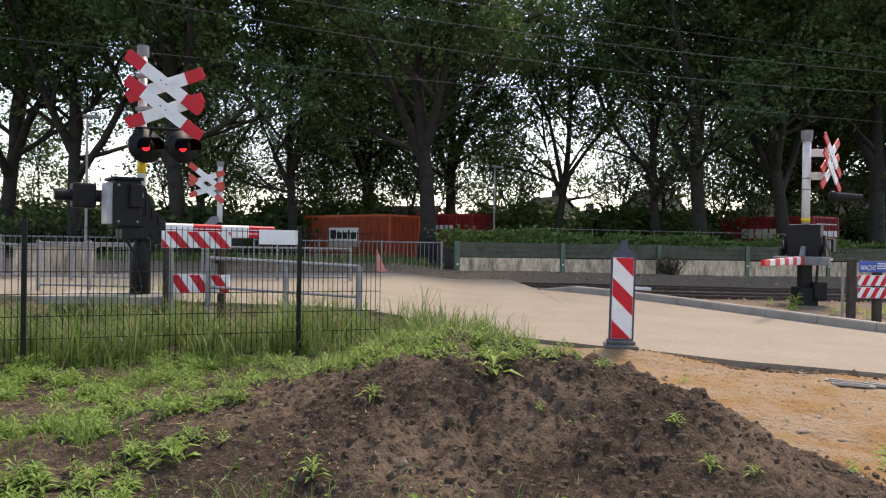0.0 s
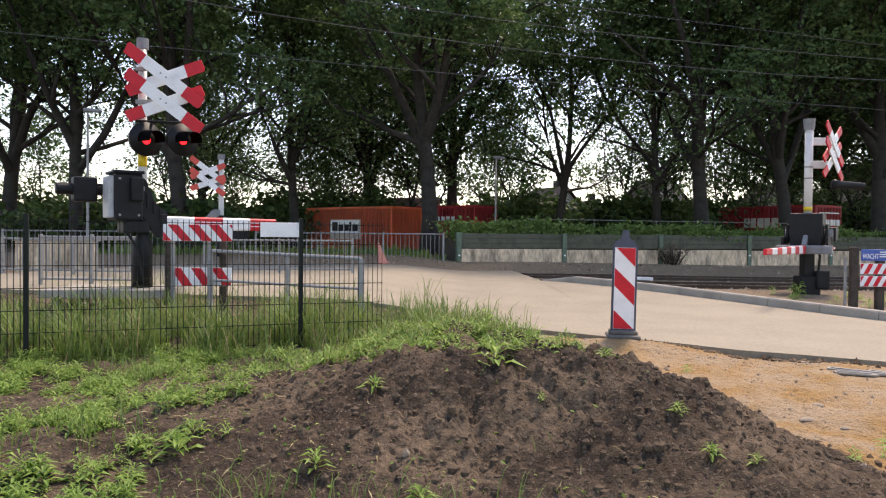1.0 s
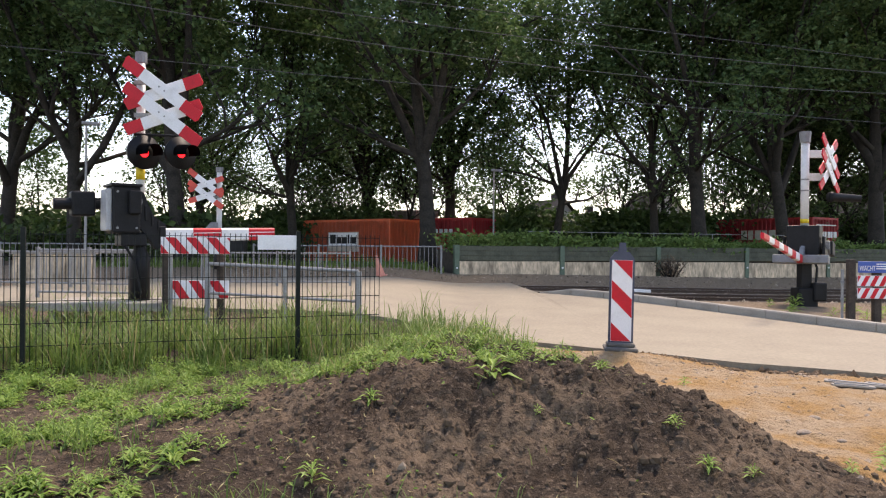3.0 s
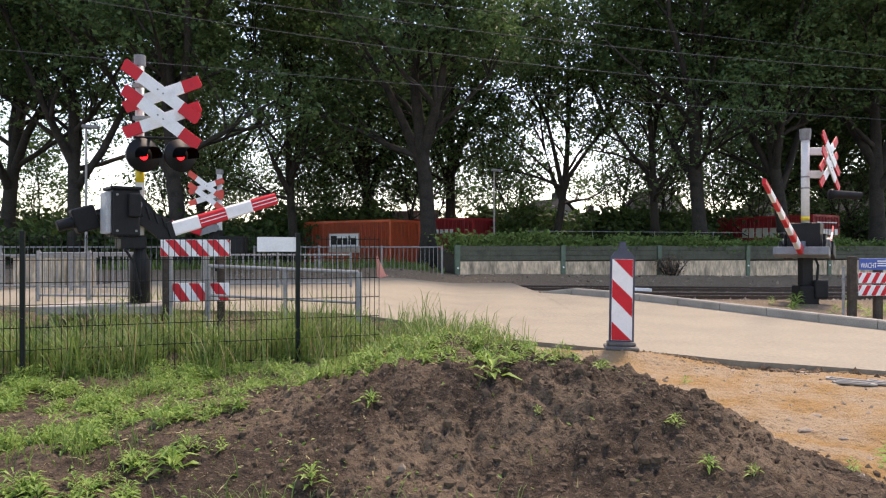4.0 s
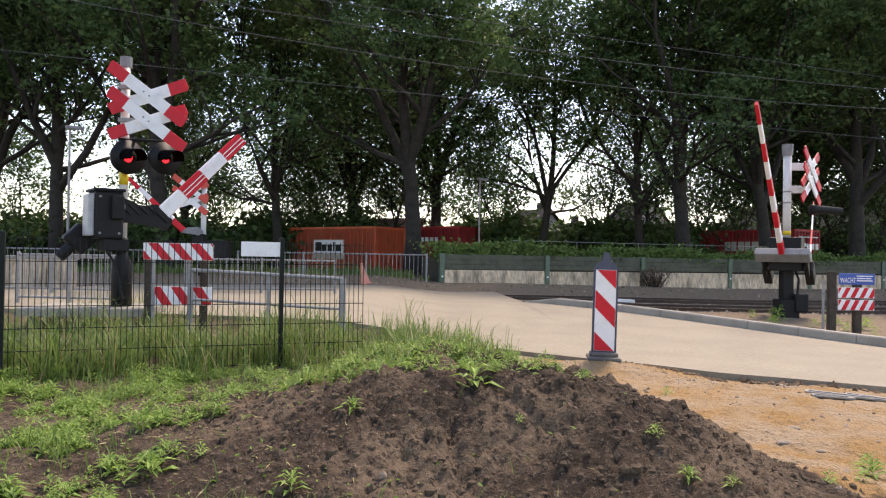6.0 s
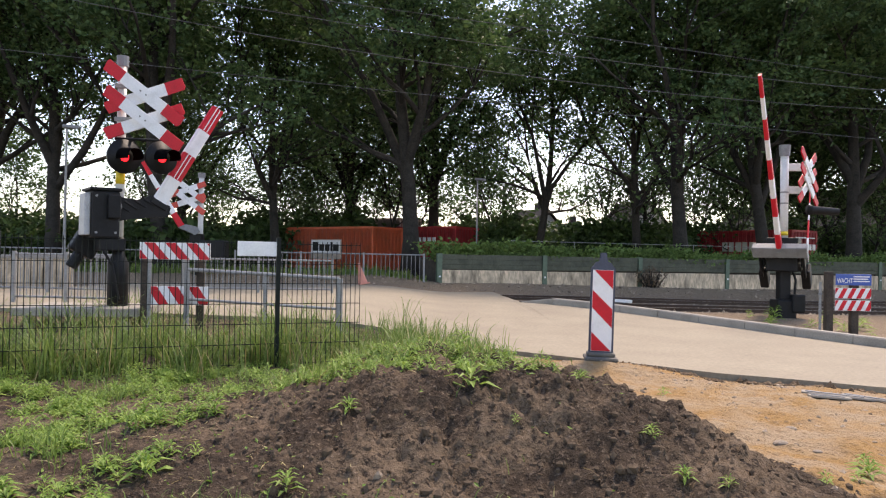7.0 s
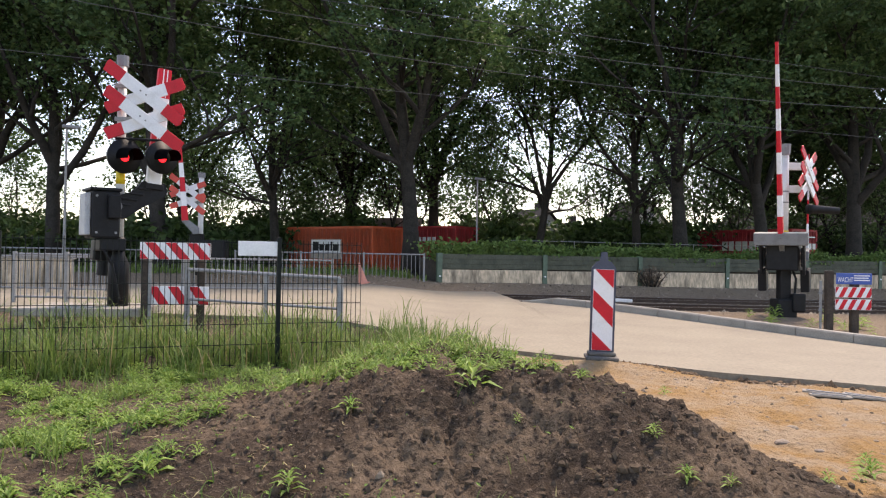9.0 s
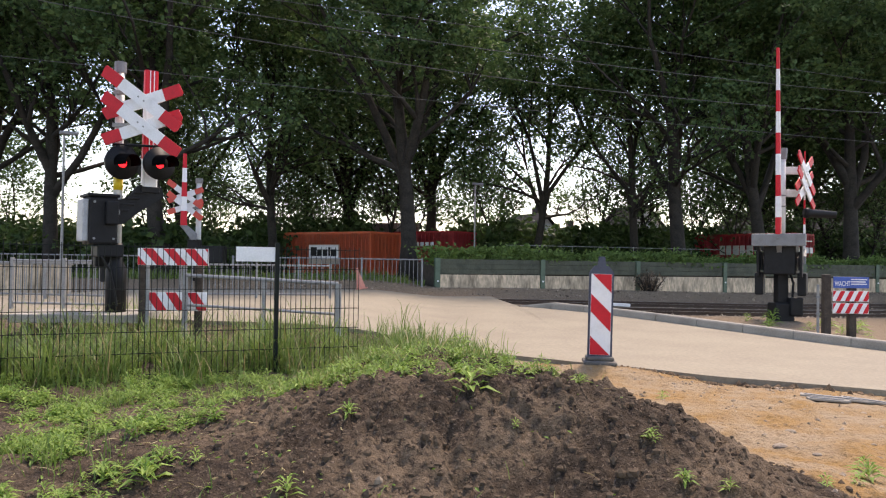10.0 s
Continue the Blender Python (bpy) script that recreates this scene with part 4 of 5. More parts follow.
for k, w in enumerate((0.2, 0.16, 0.24, 0.16, 0.28)):
    part("logo_shape", box(bmesh.new(), -0.03, 0.012, 0.85 + k * 0.28, 0.85 + k * 0.28 + w, 1.42, 1.74), WHITE, bl)
part("logo_shape", box(bmesh.new(), -0.03, 0.012, 0.4, 2.2, 2.06, 2.12), WHITE, bl)


# ---- houses ----
def house(m, w, d, h, rh, wall, label):
    t = thing("house", m, label, "house", "houses beyond the railway")
    b = box(bmesh.new(), -w / 2, w / 2, -d / 2, d / 2, 0, h)
    for y in (-d / 2, d / 2 - 0.3):
        prism(b, [(-w / 2, h), (w / 2, h), (0, h + rh)], y, y + 0.3)
    part("wall", b, wall, t)
    b = bmesh.new()
    for sgn in (-1, 1):
        o = [(sgn * (w / 2 + 0.4), h - 0.25), (0, h + rh + 0.05), (0, h + rh + 0.22), (sgn * (w / 2 + 0.4), h - 0.08)]
        prism(b, o, -d / 2 - 0.3, d / 2 + 0.3)
    roof = part("roof", b, ROOF, t, "grey tiled gable roof")
    part("chimney", box(bmesh.new(), 0.6, 1.2, -0.3, 0.3, h + rh * .5, h + rh + 0.9), BRICKWALL, roof)
    for x in (-w * .25, w * .25):
        for z in (1.0, 3.4):
            if z + 1.2 < h + rh * .4:
                win = part("window", box(bmesh.new(), x - 0.65, x + 0.65, -d / 2 - 0.05, -d / 2 + 0.02, z, z + 1.3), WHITE, t, "white framed window")
                part("pane", box(bmesh.new(), x - 0.55, x + 0.55, -d / 2 - 0.07, -d / 2 - 0.052, z + 0.1, z + 1.2), WINDOWGLASS, win)
    return t


house(pose(10.2, 72, 0.4, 0, 0, 28), 6, 5, 2.6, 2.9, PLASTER, "pale house with grey gable roof behind trees")
house(pose(13.0, 70, 0.4, 0, 0, 8), 4.2, 7, 2.2, 1.9, PLASTER, "small pale house with grey gable roof behind shrubs")
house(pose(20.3, 72, 0.4, 0, 0, 20), 6.5, 5, 3.0, 3.4, PLASTER, "pale house with grey gable roof between trees")
house(pose(39.5, 66, 0.4, 0, 0, 18), 8, 10, 3.4, 4.4, BRICKWALL, "brick house with steep dark roof behind the hedge")
house(pose(28.0, 62, 0.4, 0, 0, 12), 4.5, 6, 3.0, 2.4, PLASTER, "pale house with white window behind trees")
house(pose(-27.2, 60, 0.4, 0, 0, 35), 4.5, 5, 1.5, 1.5, PLASTER, "low pale house beyond the railing")


# ---- trees ----
def branch(bm, p, d, length, r, rng, tips, depth):
    """A bent limb that forks; gathers the ends and joints that carry leaves."""
    pts, rad = [Vector(p)], [r]
    n = 4
    for k in range(n):
        d = (d + Vector(rng.normal(size=3) * 0.16) + Vector((0, 0, 0.05))).normalized()
        pts.append(pts[-1] + d * (length / n))
        rad.append(r * (1 - 0.75 * (k + 1) / n))
        if depth < 2 and k >= 1:
            tips.append((pts[-1], 0.6 + 0.4 * depth))
    tube(bm, pts, rad, (7, 5, 3)[depth], False)
    tips.append((pts[-1], 1.0))
    if depth < 2:
        for k in range(4 if depth == 0 else 3):
            i = rng.integers(1, n + 1)
            side = Vector(rng.normal(size=3))
            side.z = abs(side.z) * 0.6
            branch(bm, pts[i], (d * 0.7 + side.normalized() * 0.8).normalized(), length * rng.uniform(0.4, 0.62), rad[i] * 0.62 + 0.008, rng, tips, depth + 1)


def tree(seed, height, spread, r, first, label, leaf=0.2, count=84, thin=1.0):
    rng = np.random.default_rng(seed)
    t = thing("tree", pose(0, 0, 0), label, "tree", "trees along the railway")
    bm = bmesh.new()
    pts, rad = [], []
    lean = rng.normal(size=2) * 0.5
    for k in range(9):
        f = k / 8
        pts.append((lean[0] * f * 2 + 0.28 * math.sin(5 * f + seed), lean[1] * f * 2, height * 0.86 * f - 0.2))
        rad.append(r * (1.15 if k == 0 else 0.85 - 0.75 * f))
    tube(bm, pts, rad, 12)
    tips = []
    for k in range(3):
        a = k * 2.1 + seed
        base = Vector(pts[2]).lerp(Vector(pts[3]), 0.3 * k)
        branch(bm, base, Vector((math.cos(a) * 0.55, math.sin(a) * 0.55, 1)).normalized(), height * 0.5, r * 0.5, rng, tips, 0)
    n = 15
    for k in range(n):
        f = first / height + (0.84 - first / height) * (k / (n - 1)) ** 0.9
        i = min(7, int(f / 0.86 * 8))
        u = f / 0.86 * 8 - i
        base = Vector(pts[i]).lerp(Vector(pts[i + 1]), u)
        a = k * 2.4 + rng.uniform(-0.5, 0.5)
        up = 0.15 + 1.1 * f + rng.uniform(-0.25, 0.35)
        d = Vector((math.cos(a), math.sin(a), up)).normalized()
        branch(bm, base, d, spread * (1.05 - 0.6 * max(0, f - 0.35)) * rng.uniform(0.75, 1.1), r * 0.42 * (1.05 - f), rng, tips, 0)
    part("trunk", bm, BARK, t, "dark ridged trunk and limbs", True)
    cs = []
    for p, wgt in tips:
        low = min(1.0, max(0.34, (p.z - first * .8) / (height * .3)))
        m = int(count * wgt * thin * low * rng.uniform(0.5, 1.2))
        # a twig end carries a few tight sprays of leaves
        for q in range(3):
            at = np.array(p) + rng.normal(size=3) * np.array([0.5, 0.5, 0.34])
            sq = np.array([1.0, 1.0, 0.6]) * rng.uniform(0.16, 0.38)
            cs.append(at + rng.normal(size=(m // 3, 3)) * sq)
    v, f = leaves(np.concatenate(cs), leaf, rng, 0.35, 0.62)
    mesh_part("crown", v, f, LEAF, t, "dense dark green leaves")
    return t


def build_trees():
    kinds = [tree(11, 17, 5.8, 0.40, 4.6, "tall dark green oak beside the railway"),
             tree(23, 18, 6.2, 0.46, 5.0, "tall spreading oak with bare lower trunk", leaf=0.21, count=96),
             tree(37, 15, 4.4, 0.30, 3.6, "slender leafy tree with many ascending limbs", thin=0.42),
             tree(41, 19, 6.4, 0.44, 4.8, "big old oak with thick trunk", leaf=0.21, count=96),
             tree(55, 9.0, 2.8, 0.10, 1.2, "thin young tree with sparse leaves", leaf=0.20, count=15),
             tree(59, 11.0, 3.2, 0.13, 2.0, "slim young tree with open leafy crown", leaf=0.20, count=15)]
    spots = [(-20.5, 35, 1, 20), (-15.7, 32, 0, 75), (-10.4, 30, 3, 10), (-7.3, 36, 2, 140), (-0.85, 31.5, 1, 200), (6.0, 40, 2, 30), (11.0, 38, 2, 250), (11.9, 33.5, 3, 300), (15.9, 34.5, 0, 110),
             (20.6, 35, 1, 60), (26.5, 36, 3, 170), (-27, 36, 3, 220),
             (-4.6, 44, 1, 185), (0.4, 43, 3, 275), (-14.8, 46, 0, 95), (20.5, 46, 3, 130), (28.5, 46, 0, 220), (25.0, 48, 1, 200)]
    # the thin second row: bearing seen across the railway, and distance
    behind = ((-0.545, 47), (-0.31, 44), (-0.215, 43), (-0.06, 42), (0.115, 43), (0.31, 45), (0.40, 43), (0.46, 47), (-0.13, 46), (0.225, 46), (0.535, 43), (0.57, 45), (0.60, 42),
              (-0.37, 48), (-0.265, 50), (-0.175, 50), (-0.09, 48), (0.0, 47), (0.06, 50), (0.36, 49), (0.50, 52))
    spots += [(ratio * y, y, 4 + k % 2, 67 * k) for k, (ratio, y) in enumerate(behind)]
    used = set()
    for x, y, k, turn in spots:
        m = pose(x, y, 0.35, 0, 0, turn)
        if k in used:
            copy_thing(kinds[k], m)
        else:
            used.add(k)
            kinds[k].matrix_world = m


build_trees()


def shrub(seed, w, d, h, n, leaf, material, label, name="shrub"):
    """A ragged bush: stems with leaf clumps."""
    rng = np.random.default_rng(seed)
    t = thing(name, pose(0, 0, 0), label, "shrub", "shrubs")
    bm = bmesh.new()
    cs = []
    for k in range(26):
        a, q = rng.uniform(0, 6.28), rng.uniform(0.15, 1) ** 0.6
        top = Vector((math.cos(a) * w / 2 * q, math.sin(a) * d / 2 * q, h * rng.uniform(0.45, 1.0) * (1 - 0.35 * q * q)))
        tube(bm, [(top.x * .25, top.y * .25, -0.1), (top.x * .7, top.y * .7, top.z * .55), top], [0.03, 0.02, 0.008], 5, False)
        for f in (0.35, 0.7, 1.0):
            cs.append(np.array(top) * f + rng.normal(size=(n // 78, 3)) * np.array([w * .13, d * .13, h * .12]))
    part("stems", bm, BARK, t)
    c = np.concatenate(cs)
    c[:, 2] = np.maximum(c[:, 2], 0.02)
    v, f = leaves(c, leaf, rng, 0.2, 0.6)
    mesh_part("crown", v, f, material, t, "dense leaves")
    return t


def build_shrubs():
    rng = np.random.default_rng(8)
    kinds = [shrub(1, 5, 3.2, 2.5, 4400, 0.36, SHRUB, "dark green shrub beneath the trees"), shrub(2, 4.4, 3, 3.3, 4800, 0.36, SHRUB, "tall dark green shrub beneath the trees")]
    first = [True, True]
    for k in range(34):
        x = -34 + k * 2.2 + rng.uniform(-0.7, 0.7)
        y = 47.5 + rng.uniform(-2, 3) + 0.12 * x
        i = k % 2
        m = pose(x, y, 0.3, 0, 0, rng.uniform(0, 360))
        if first[i]:
            kinds[i].matrix_world, first[i] = m, False
        else:
            copy_thing(kinds[i], m)
    for x, y, i, turn in ((-10.6, 31.4, 0, 40), (-17.0, 33.0, 0, 200), (-7.6, 40.5, 1, 15), (-4.2, 41.5, 1, 95), (3.4, 43.5, 1, 10), (5.2, 42.0, 1, 60), (10.3, 43, 1, 160), (11.6, 44.5, 1, 210), (14.4, 44, 1, 200), (17.0, 46, 1, 160), (27.5, 44, 0, 30), (13.6, 41.5, 0, 300), (23.0, 46, 1, 50), (26.0, 47, 1, 130), (29.0, 47, 1, 220), (22.0, 44.5, 0, 70)):
        copy_thing(kinds[i], pose(x, y, 0.3, 0, 0, turn))
    iv = shrub(5, 2.7, 0.9, 0.8, 2600, 0.14, IVY, "green creeper spilling over the planks", "creeper")
    for k in range(14):
        p = wall_place(0.9 + k * 1.75, 0.55 + 0.12 * math.sin(k * 2.0), (1.16 if k < 3 else 1.08 if k < 6 else 1.0) + 0.07 * math.sin(k * 1.7))
        m = Matrix.Translation(p) @ pose(0, 0, 0, 0, 0, WALL_TURN + (180 if k % 2 else 0))
        if k == 0:
            iv.matrix_world = m
        else:
            copy_thing(iv, m)


build_shrubs()


def wall_clutter():
    t = shrub(71, 1.3, 0.8, 0.85, 900, 0.07, TWIG, "withered brown bush against the concrete wall", "dry_bush")
    p = wall_place(8.45, -0.45)
    t.matrix_world = pose(p.x, p.y, ground(p.x, p.y))
    p = rail_place(10.7, 20.4)
    w = thing("white_board", pose(p.x, p.y, ground(p.x, p.y) + 0.02, 0, 3, TURN + 4), "white board lying between the tracks", "board")
    part("board", box(bmesh.new(), -0.45, 0.45, -0.14, 0.14, 0.06, 0.15, 0.01), WHITE, w)
    part("bearer", box(bmesh.new(), -0.5, 0.3, -0.16, 0.16, -0.03, 0.06, 0.01), TIMBER, w)


wall_clutter()


def low_wall():
    w = thing("low_wall", pose(-9.6, 18.2, 0.30, 0, 0, 6), "pale concrete block wall behind the footpath railing", "wall")
    for k in range(3):
        part("block", box(bmesh.new(), -0.9 + k * 0.62, -0.29 + k * 0.62, -0.15, 0.15, 0, 0.78, 0.015), PANEL, w)
    part("coping", box(bmesh.new(), -0.95, 1.0, -0.19, 0.19, 0.782, 0.86, 0.015), KERB, w)


low_wall()


def earth_bank():
    """Soil held up behind the retaining wall, under the creepers."""
    b = bmesh.new()
    box(b, 0.05, 25.0, 0.1, 2.6, -0.1, 1.30, 0.12, Matrix.Translation(wall_place(0, 0)) @ pose(0, 0, 0, 0, 0, WALL_TURN))
    tagged(part("earth_bank", b, mat("bank_soil", (0.06, 0.048, 0.035), 0.95, vary=0.3), None), "dark soil bank behind the plank wall", "ground", kind="structure")


earth_bank()


# ---- site fence behind the wall, lamp, wires ----
def site_fence():
    a = wall_place(4.0, 3.0)
    f = thing("site_fence", pose(a.x, a.y, 0.3, 0, 0, WALL_TURN), "thin galvanised site fence behind the wall", "fence")
    for k in range(6):
        x = k * 3.0
        part("post", tube(bmesh.new(), [(x, 0, -0.2), (x, 0, 1.75)], 0.014, 8), GALV, f)
        if k < 5:
            part("top_rail", tube(bmesh.new(), [(x, 0, 1.72), (x + 3.0, 0, 1.72)], 0.012, 8), GALV, f)


site_fence()


def street_lamp(x, y, z, h, turn, label):
    t = thing("street_lamp", pose(x, y, z, 0, 0, turn), label, "street lamp")
    part("pole", tube(bmesh.new(), [(0, 0, -0.2), (0, 0, 1.2), (0, 0, h)], [0.06, 0.045, 0.032], 12), GALV, t)
    b = box(bmesh.new(), -0.46, 0.08, -0.1, 0.1, h - 0.03, h + 0.08, 0.03, pose(0, 0, 0, 0, 4, 0))
    part("lamp_head", b, CASTGREY, t, "flat grey lamp head")


street_lamp(-11.63, 24.0, 0.4, 4.85, 0, "slim grey street lamp beyond the crossing")
street_lamp(2.4, 35.0, 0.4, 4.6, 0, "slim dark lamp post between the trees")


def wires():
    """Overhead lines."""
    for c, sag, slope, z in ((19.0, 0.0030, -0.0886, 6.78), (19.0, 0.0018, -0.0677, 7.42), (22.3, -0.0003, -0.0301, 9.0), (22.3, 0.0003, -0.0322, 6.49)):
        b = bmesh.new()
        tube(b, [rail_place(s, c, z + slope * s + sag * s * s) for s in np.linspace(-16, 34, 26)], 0.008, 5)
        w = thing("overhead_wire", pose(0, 0, 0), "thin overhead wire across the railway", "wire", "overhead wires")
        part("wire", b, WIREGREY, w)


wires()


# ---- grass, weeds, stones ----
def blades(rng, spots, h, w, bend, name, material, label):
    n = len(spots)
    a = rng.uniform(0, 2 * np.pi, n)
    hh = h * rng.uniform(0.45, 1.25, n)
    hh = hh * np.array([0.5 + 1.5 * abs(noise.noise(Vector((p[0] * 2.3, p[1] * 2.3, 11)))) for p in spots])
    dirv = np.stack([np.cos(a), np.sin(a), np.zeros(n)], 1)
    side = np.stack([-np.sin(a), np.cos(a), np.zeros(n)], 1) * (w * rng.uniform(0.6, 1.3, n))[:, None]
    lean = (bend * rng.uniform(0.2, 1.3, n) * hh)[:, None]
    up = np.array([0, 0, 1.0])
    p0 = spots
    p1 = spots + up * (hh * 0.45)[:, None] + dirv * lean * 0.22
    p2 = spots + up * (hh * 0.82)[:, None] + dirv * lean * 0.62
    p3 = spots + up * (hh * 0.95)[:, None] + dirv * lean * 1.15
    v = np.stack([p0 - side * .5, p0 + side * .5, p1 - side * .5, p1 + side * .5, p2 - side * .35, p2 + side * .35, p3], 1).reshape(-1, 3)
    f = []
    for k in range(n):
        b = k * 7
        f += [(b, b + 1, b + 3, b + 2), (b + 2, b + 3, b + 5, b + 4), (b + 4, b + 5, b + 6)]
    return tagged(mesh_part(name, v, f, material), label, "grass", kind="stuff")


def scatter(rng, n, test):
    out = []
    while len(out) < n:
        x, y = rng.uniform(-6, 6), rng.uniform(2.8, 17.5)
        if rng.uniform() < test(x, y):
            out.append((x, y, rough_ground(x, y) - 0.01))
    return np.array(out)


def fence_y(x):
    return 7.4 + 0.396 * (x + 1.45)


def build_grass():
    rng = np.random.default_rng(21)

    def tall(x, y):
        d = y - fence_y(x)
        patch = 0.18 + 2.0 * noise.noise(Vector((x * 2.6, y * 2.6, 0)))
        if x > 0.75 or y > edge_line(x) - 0.1:
            return 0
        if d > 2.0:
            return 0.12 * patch
        return max(0, patch) * smooth(-0.55, -0.1, d) * (1 if x < -0.2 else 0.8)
    blades(rng, scatter(rng, 9500, tall), 0.40, 0.010, 0.95, "tall_grass", GRASS, "tall green grass along the mesh fence")
    blades(rng, scatter(rng, 1100, tall), 0.42, 0.007, 0.8, "dry_grass", STRAW, "dry straw-coloured grass stalks")

    def road_tuft(x, y):
        return smooth(-1.0, -0.2, x) * smooth(1.15, 0.7, x) * smooth(7.4, 8.0, y) * (1 if y < edge_line(x) + 0.05 else 0)
    blades(rng, scatter(rng, 1700, road_tuft), 0.42, 0.010, 0.5, "tall_grass", GRASS, "tufts of tall grass beside the road edge")

    def short(x, y):
        if y > 7.6 or x > 1.3:
            return 0
        return max(0.0, 0.25 + 1.3 * noise.noise(Vector((x * 1.1, y * 1.1, 4)))) * (1 - (0.98 if y < 4.75 else 0.8) * min(1, mound(x, y) / 0.12))
    blades(rng, scatter(rng, 3800, short), 0.15, 0.006, 0.9, "short_grass", GRASS, "short sparse grass on bare soil")


build_grass()


def track_verge():
    """Green strip between the railing and the containers."""
    rng = np.random.default_rng(77)
    out = []
    for k in range(2600):
        p = rail_place(rng.uniform(-6, 6.0), rng.uniform(25.1, 30.5))
        out.append((p.x, p.y, ground(p.x, p.y) - 0.01))
    blades(rng, np.array(out), 0.32, 0.03, 0.8, "short_grass", GRASS, "green grass strip behind the steel railing")


track_verge()


def weed_mesh(rng, spots, size):
    """Leafy rosettes: stalks with drooping pointed leaves."""
    vs, fs = [], []
    for (x, y, z) in spots:
        s = size * rng.uniform(0.35, 1.5)
        n = rng.integers(11, 24)
        tall = rng.uniform(0.3, 1.2)
        for k in range(n):
            a = k * 2.4 + rng.uniform(-0.4, 0.4)
            h0 = s * tall * (k / n) * 0.9
            ln = s * (0.95 - 0.5 * k / n) * rng.uniform(0.7, 1.15)
            lift = 0.25 + 0.55 * k / n
            d = np.array([math.cos(a), math.sin(a), 0.0])
            sd = np.array([-math.sin(a), math.cos(a), 0.0]) * ln * rng.uniform(0.09, 0.15)
            p = np.array([x, y, z + h0])
            mid = p + d * ln * 0.5 + np.array([0, 0, ln * lift * 0.55])
            tip = p + d * ln + np.array([0, 0, ln * (lift * 0.55 - 0.12)])
            b = len(vs)
            vs += [p, mid - sd + [0, 0, ln * .05], mid, mid + sd + [0, 0, ln * .05], tip]
            fs += [(b, b + 2, b + 1), (b, b + 3, b + 2), (b + 1, b + 2, b + 4), (b + 2, b + 3, b + 4)]
    return vs, fs


def build_weeds():
    rng = np.random.default_rng(33)

    def field(x, y):
        if y > fence_y(x) + 0.2 or y > 8 or x > 1.0:
            return 0
        patch = max(0.0, 0.42 + 1.9 * noise.noise(Vector((x * 2.0 + 3, y * 2.0, 6))))
        patch *= 1 + 1.2 * smooth(4.9, 4.0, y) * smooth(-0.9, -1.7, x)
        if x > -1.25 and y < 4.45:
            return 0
        return patch * (1 - min(1, mound(x, y) / 0.28) * (1 if y < 4.5 else 0.75))
    v, f = weed_mesh(rng, scatter(rng, 2500, field), 0.09)
    tagged(mesh_part("weeds", v, f, WEED), "low bright green leafy weeds on bare soil", "weeds", kind="stuff")

    def crest(x, y):
        top = (1 if -1.5 < x < 0.95 and 4.95 + 0.1 * x < y < 6.7 else 0) * smooth(-0.3, 0.15, noise.noise(Vector((x * 1.9, y * 1.9, 1))))
        return top * smooth(-1.5, -0.3, x)
    v, f = weed_mesh(rng, scatter(rng, 300, crest), 0.10)
    tagged(mesh_part("weeds", v, f, WEED), "leafy green weeds on top of the earth mound", "weeds", kind="stuff")
    blades(rng, scatter(rng, 700, crest), 0.20, 0.007, 1.0, "short_grass", GRASS, "loose grass tufts on top of the mound")
    blades(rng, scatter(rng, 260, crest), 0.22, 0.005, 1.3, "dry_grass", STRAW, "dry grass stalks on top of the mound")

    def thin(x, y):
        return (1 if y < fence_y(x) and x < 1.2 and y < 7.5 else 0) * (0.09 if mound(x, y) > 0.2 and y < 4.6 else 0.6)
    v, f = leaves(scatter(rng, 2600, thin) + np.array([0, 0, 0.018]), 0.03, rng, 0.6, 0.45)
    tagged(mesh_part("seedlings", v, f, WEED), "tiny green seedlings on bare soil", "weeds", kind="stuff")
    v, f = leaves(scatter(rng, 1500, thin) + np.array([0, 0, 0.014]), 0.075, rng, 0.8, 0.09)
    tagged(mesh_part("straw_litter", v, f, STRAW), "dry stalks and straw littering the soil", "litter", kind="stuff")

    # single plants on the bare face of the mound
    src = None
    for x, y, s in ((0.31, 4.42, 1.2), (-0.62, 3.6, 0.7), (-0.1, 3.4, 0.6), (-1.35, 3.75, 0.9), (-1.15, 3.9, 0.6), (0.55, 4.1, 0.45), (1.25, 3.9, 0.45), (1.32, 3.6, 0.5), (1.02, 4.65, 0.5), (1.65, 4.9, 0.9), (1.5, 3.5, 0.4), (2.3, 4.1, 0.7), (2.6, 4.3, 0.6), (-0.4, 4.3, 0.6), (2.45, 7.4, 0.6), (1.9, 5.6, 0.8), (8.1, 16.9, 2.2), (9.5, 17.2, 2.4), (7.7, 17.3, 1.6), (8.3, 15.6, 1.6), (8.7, 15.1, 1.3), (9.3, 15.5, 1.8), (9.1, 16.4, 1.7), (9.8, 16.2, 1.9), (7.6, 16.0, 1.3), (8.9, 14.5, 1.2), (9.6, 14.2, 1.5), (2.05, 5.7, 0.7), (2.2, 5.4, 0.6), (2.85, 4.6, 0.8), (3.0, 4.9, 0.7)):
        z = rough_ground(x, y) - 0.005
        if src is None:
            src = []
            for q in range(3):
                vv, ff = weed_mesh(np.random.default_rng(50 + q), [(0, 0, 0)], 0.12)
                src.append((vv, ff))
        vv, ff = src[int(abs(x * 10)) % 3]
        t = thing("weed_plant", pose(x, y, z, 0, 0, x * 200), "small green leafy weed growing on dark soil", "weed", "single weeds")
        mesh_part("leaf_rosette", np.array(vv) * s * 1.2, ff, WEED, t)


build_weeds()


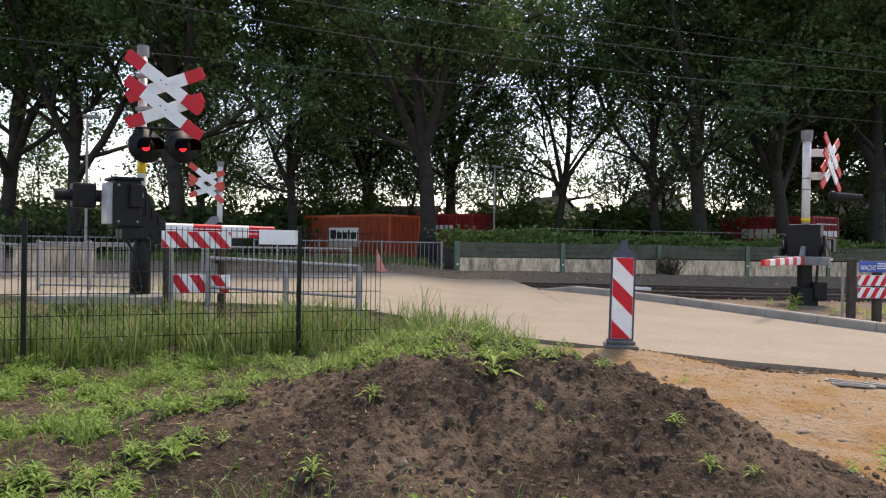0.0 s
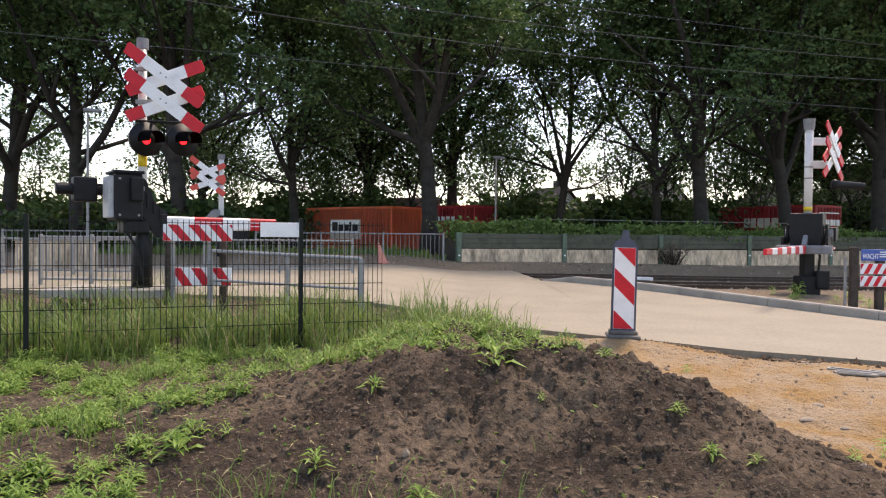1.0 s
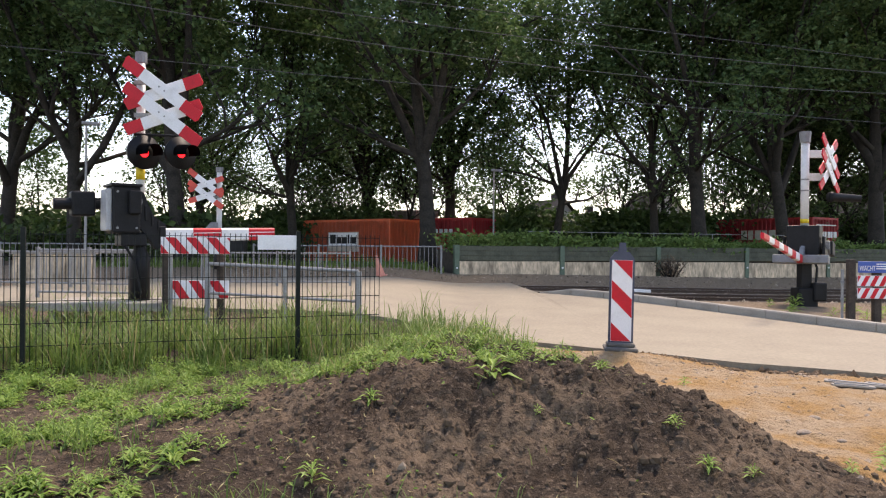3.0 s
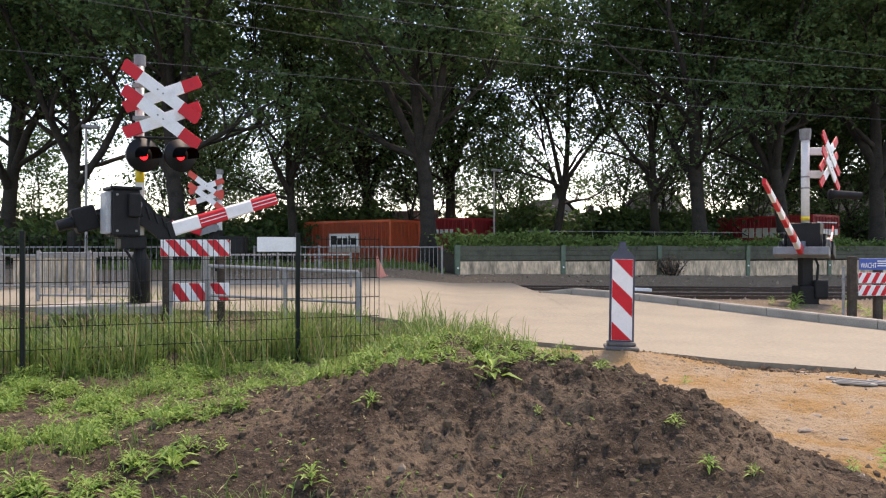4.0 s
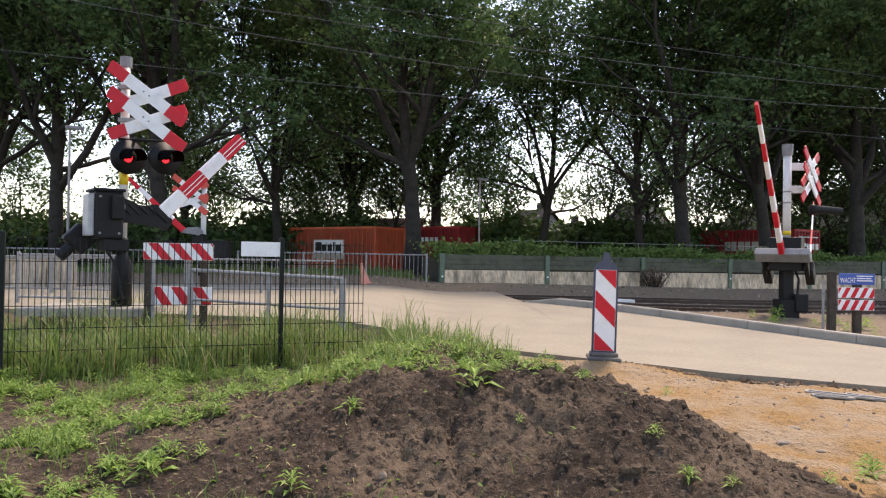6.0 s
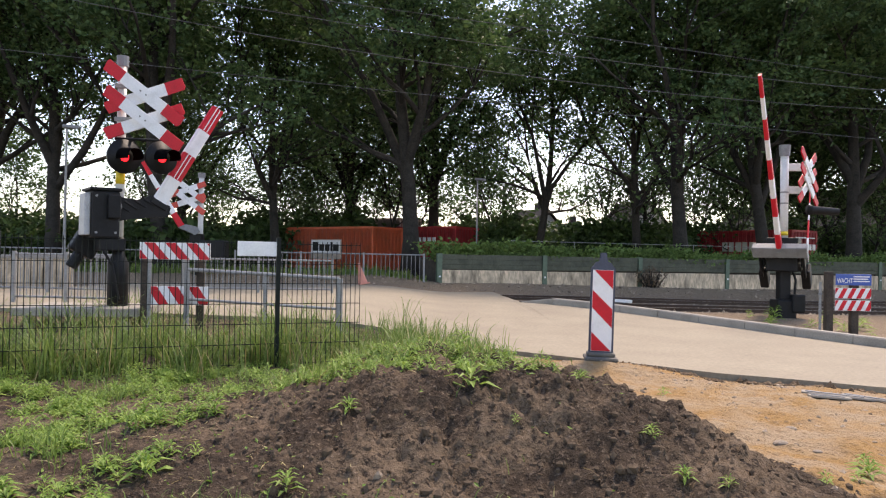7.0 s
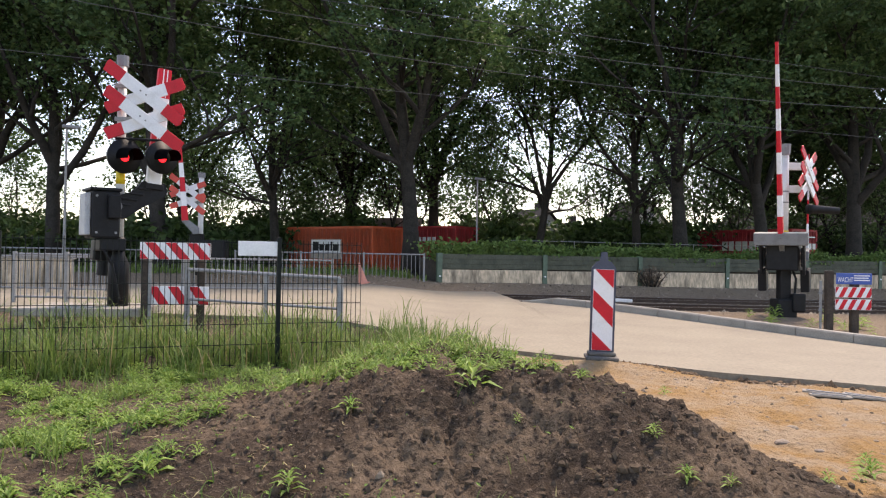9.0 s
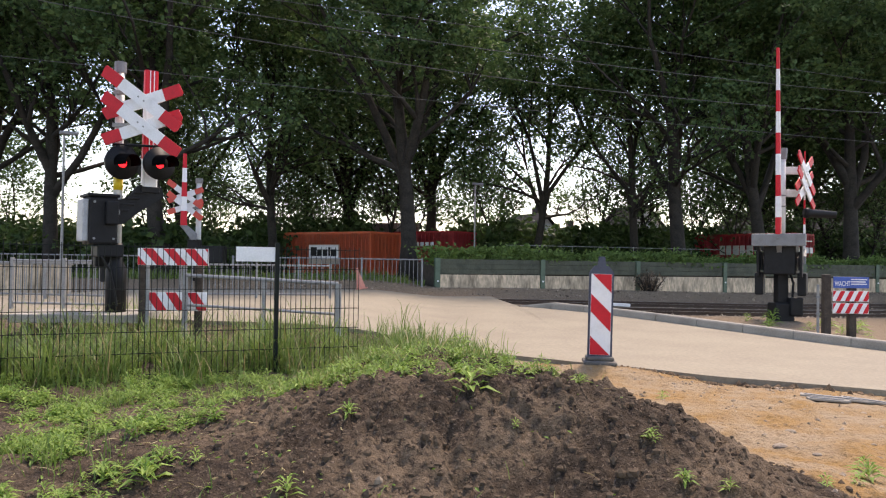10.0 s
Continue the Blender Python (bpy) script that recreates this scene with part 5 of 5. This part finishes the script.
def build_clods():
    rng = np.random.default_rng(61)

    def lumps(spots, lo, hi, name, material, label):
        vs, fs = [], []
        src = bmesh.new()
        bmesh.ops.create_icosphere(src, subdivisions=1, radius=1)
        base = np.array([v.co[:] for v in src.verts])
        tri = [[v.index for v in f.verts] for f in src.faces]
        src.free()
        for p in spots:
            r = lo + (hi - lo) * rng.uniform() ** 3
            q = base * (r * rng.uniform(0.6, 1.2, 3)) * (1 + rng.normal(size=(len(base), 1)) * 0.16)
            b = len(vs)
            vs += (q + p).tolist()
            fs += [tuple(b + i for i in t) for t in tri]
        tagged(mesh_part(name, vs, fs, material), label, "stones", kind="stuff")
    lumps(scatter(rng, 6000, lambda x, y: 1 if mound(x, y) > 0.08 and y < 5 else 0.05 * (x < 1.2) * (y < 6.5)), 0.004, 0.03, "soil_clods", CLOD, "dark crumbled soil clods on the mound")
    lumps(scatter(rng, 2600, lambda x, y: (1.0 if x > 0.8 and y < edge_line(x) and mound(x, y) < 0.15 else 0.04 * (y < 5)) * (0.25 + 0.75 * smooth(1.2, 0.2, edge_line(x) - y))), 0.004, 0.028, "pebbles", GRAVEL, "pebbles and rubble on yellow sand")
    lumps(scatter(rng, 420, lambda x, y: (1.0 if 2.3 < x < 6 else 0) * smooth(0.38, 0.05, edge_line(x) - y) * (1 if y < edge_line(x) - 0.01 else 0)), 0.010, 0.055, "sand_clods", SANDCLOD, "lumps of sand and soil along the road edge")


build_clods()


def debris():
    for k, (x, y, turn, ln) in enumerate(((4.35, 7.62, -26, 0.34), (4.62, 7.5, -40, 0.26), (4.2, 7.5, -14, 0.2))):
        t = thing("broken_plank", pose(x, y, level(x, y) - 0.055, 3 - 2 * k, 2, turn), "flat grey broken plank lying on the sand", "debris", "broken planks")
        part("plank", box(bmesh.new(), -ln, ln, -0.05, 0.05, 0, 0.022, 0.005), KERB, t)
        part("rib", box(bmesh.new(), -ln * 0.9, ln * 0.7, -0.03, 0.0, 0.0215, 0.032, 0.003), CASTGREY, t)
    for x, y, r in ((3.1, 6.1, 0.05), (2.75, 5.55, 0.06), (2.9, 5.3, 0.035), (2.6, 6.3, 0.03)):
        b = bmesh.new()
        bmesh.ops.create_icosphere(b, subdivisions=2, radius=r)
        for v in b.verts:
            v.co.z *= 0.45
            v.co *= 1 + 0.3 * noise.noise(v.co * 14 + Vector((x, y, 0)))
        s = part("rock", b, STONE, None)
        s.location = (x, y, rough_ground(x, y) + r * 0.1)
        tagged(s, "rough grey-brown lump of rubble on sand", "rock", "loose rubble")


debris()


# ---- movement ----
def swing(arm, px, py, pz, heading, rows):
    walk(arm, [(t, pose(px, py, pz, 0, 0, heading) @ pose(0, 0, 0, 0, -a, 0)) for t, a in rows])


def motions():
    """The booms rise from level to upright."""
    swing(BOOM_A, -0.10, 0, A_PIVOT, A_HEADING, [(0, 0), (2.7, 0), (3.1, 3), (3.8, 14), (4.5, 26), (5, 31.5), (5.5, 38.5), (6.2, 49), (6.8, 57.5), (7.5, 67), (8, 73), (8.5, 80), (9, 85.5), (9.5, 89.5), (10, 90)])
    swing(BOOM_B, -0.12, -0.2, 1.58, B_HEADING, [(0, 0), (2.9, 0), (3.8, 16), (4.5, 24), (5.5, 36), (6.8, 56), (7.5, 66), (8.5, 79), (9.5, 89), (10, 90)])
    swing(BOOM_R, 0, 0, R_PIVOT, R_HEADING, [(0, 0), (2.3, 0.3), (2.5, 2), (2.7, 3.5), (3.2, 8), (3.8, 14.5), (4, 17), (4.5, 23.2), (5, 29), (5.5, 35), (6.2, 42.5), (6.8, 49), (7.5, 56.5), (8, 63), (8.5, 71), (9, 78), (9.5, 83), (10, 87)])
    swing(BOOM_S, 0.43, -0.24, 1.45, 60, [(0, 0), (2.3, 0.3), (2.5, 2), (2.7, 3.5), (3.2, 8), (3.8, 14.5), (4, 17), (4.5, 23.2), (5, 29), (5.5, 35), (6.2, 42.5), (6.8, 49), (7.5, 56.5), (8, 63), (8.5, 71), (9, 78), (9.5, 83), (10, 87)])


motions()
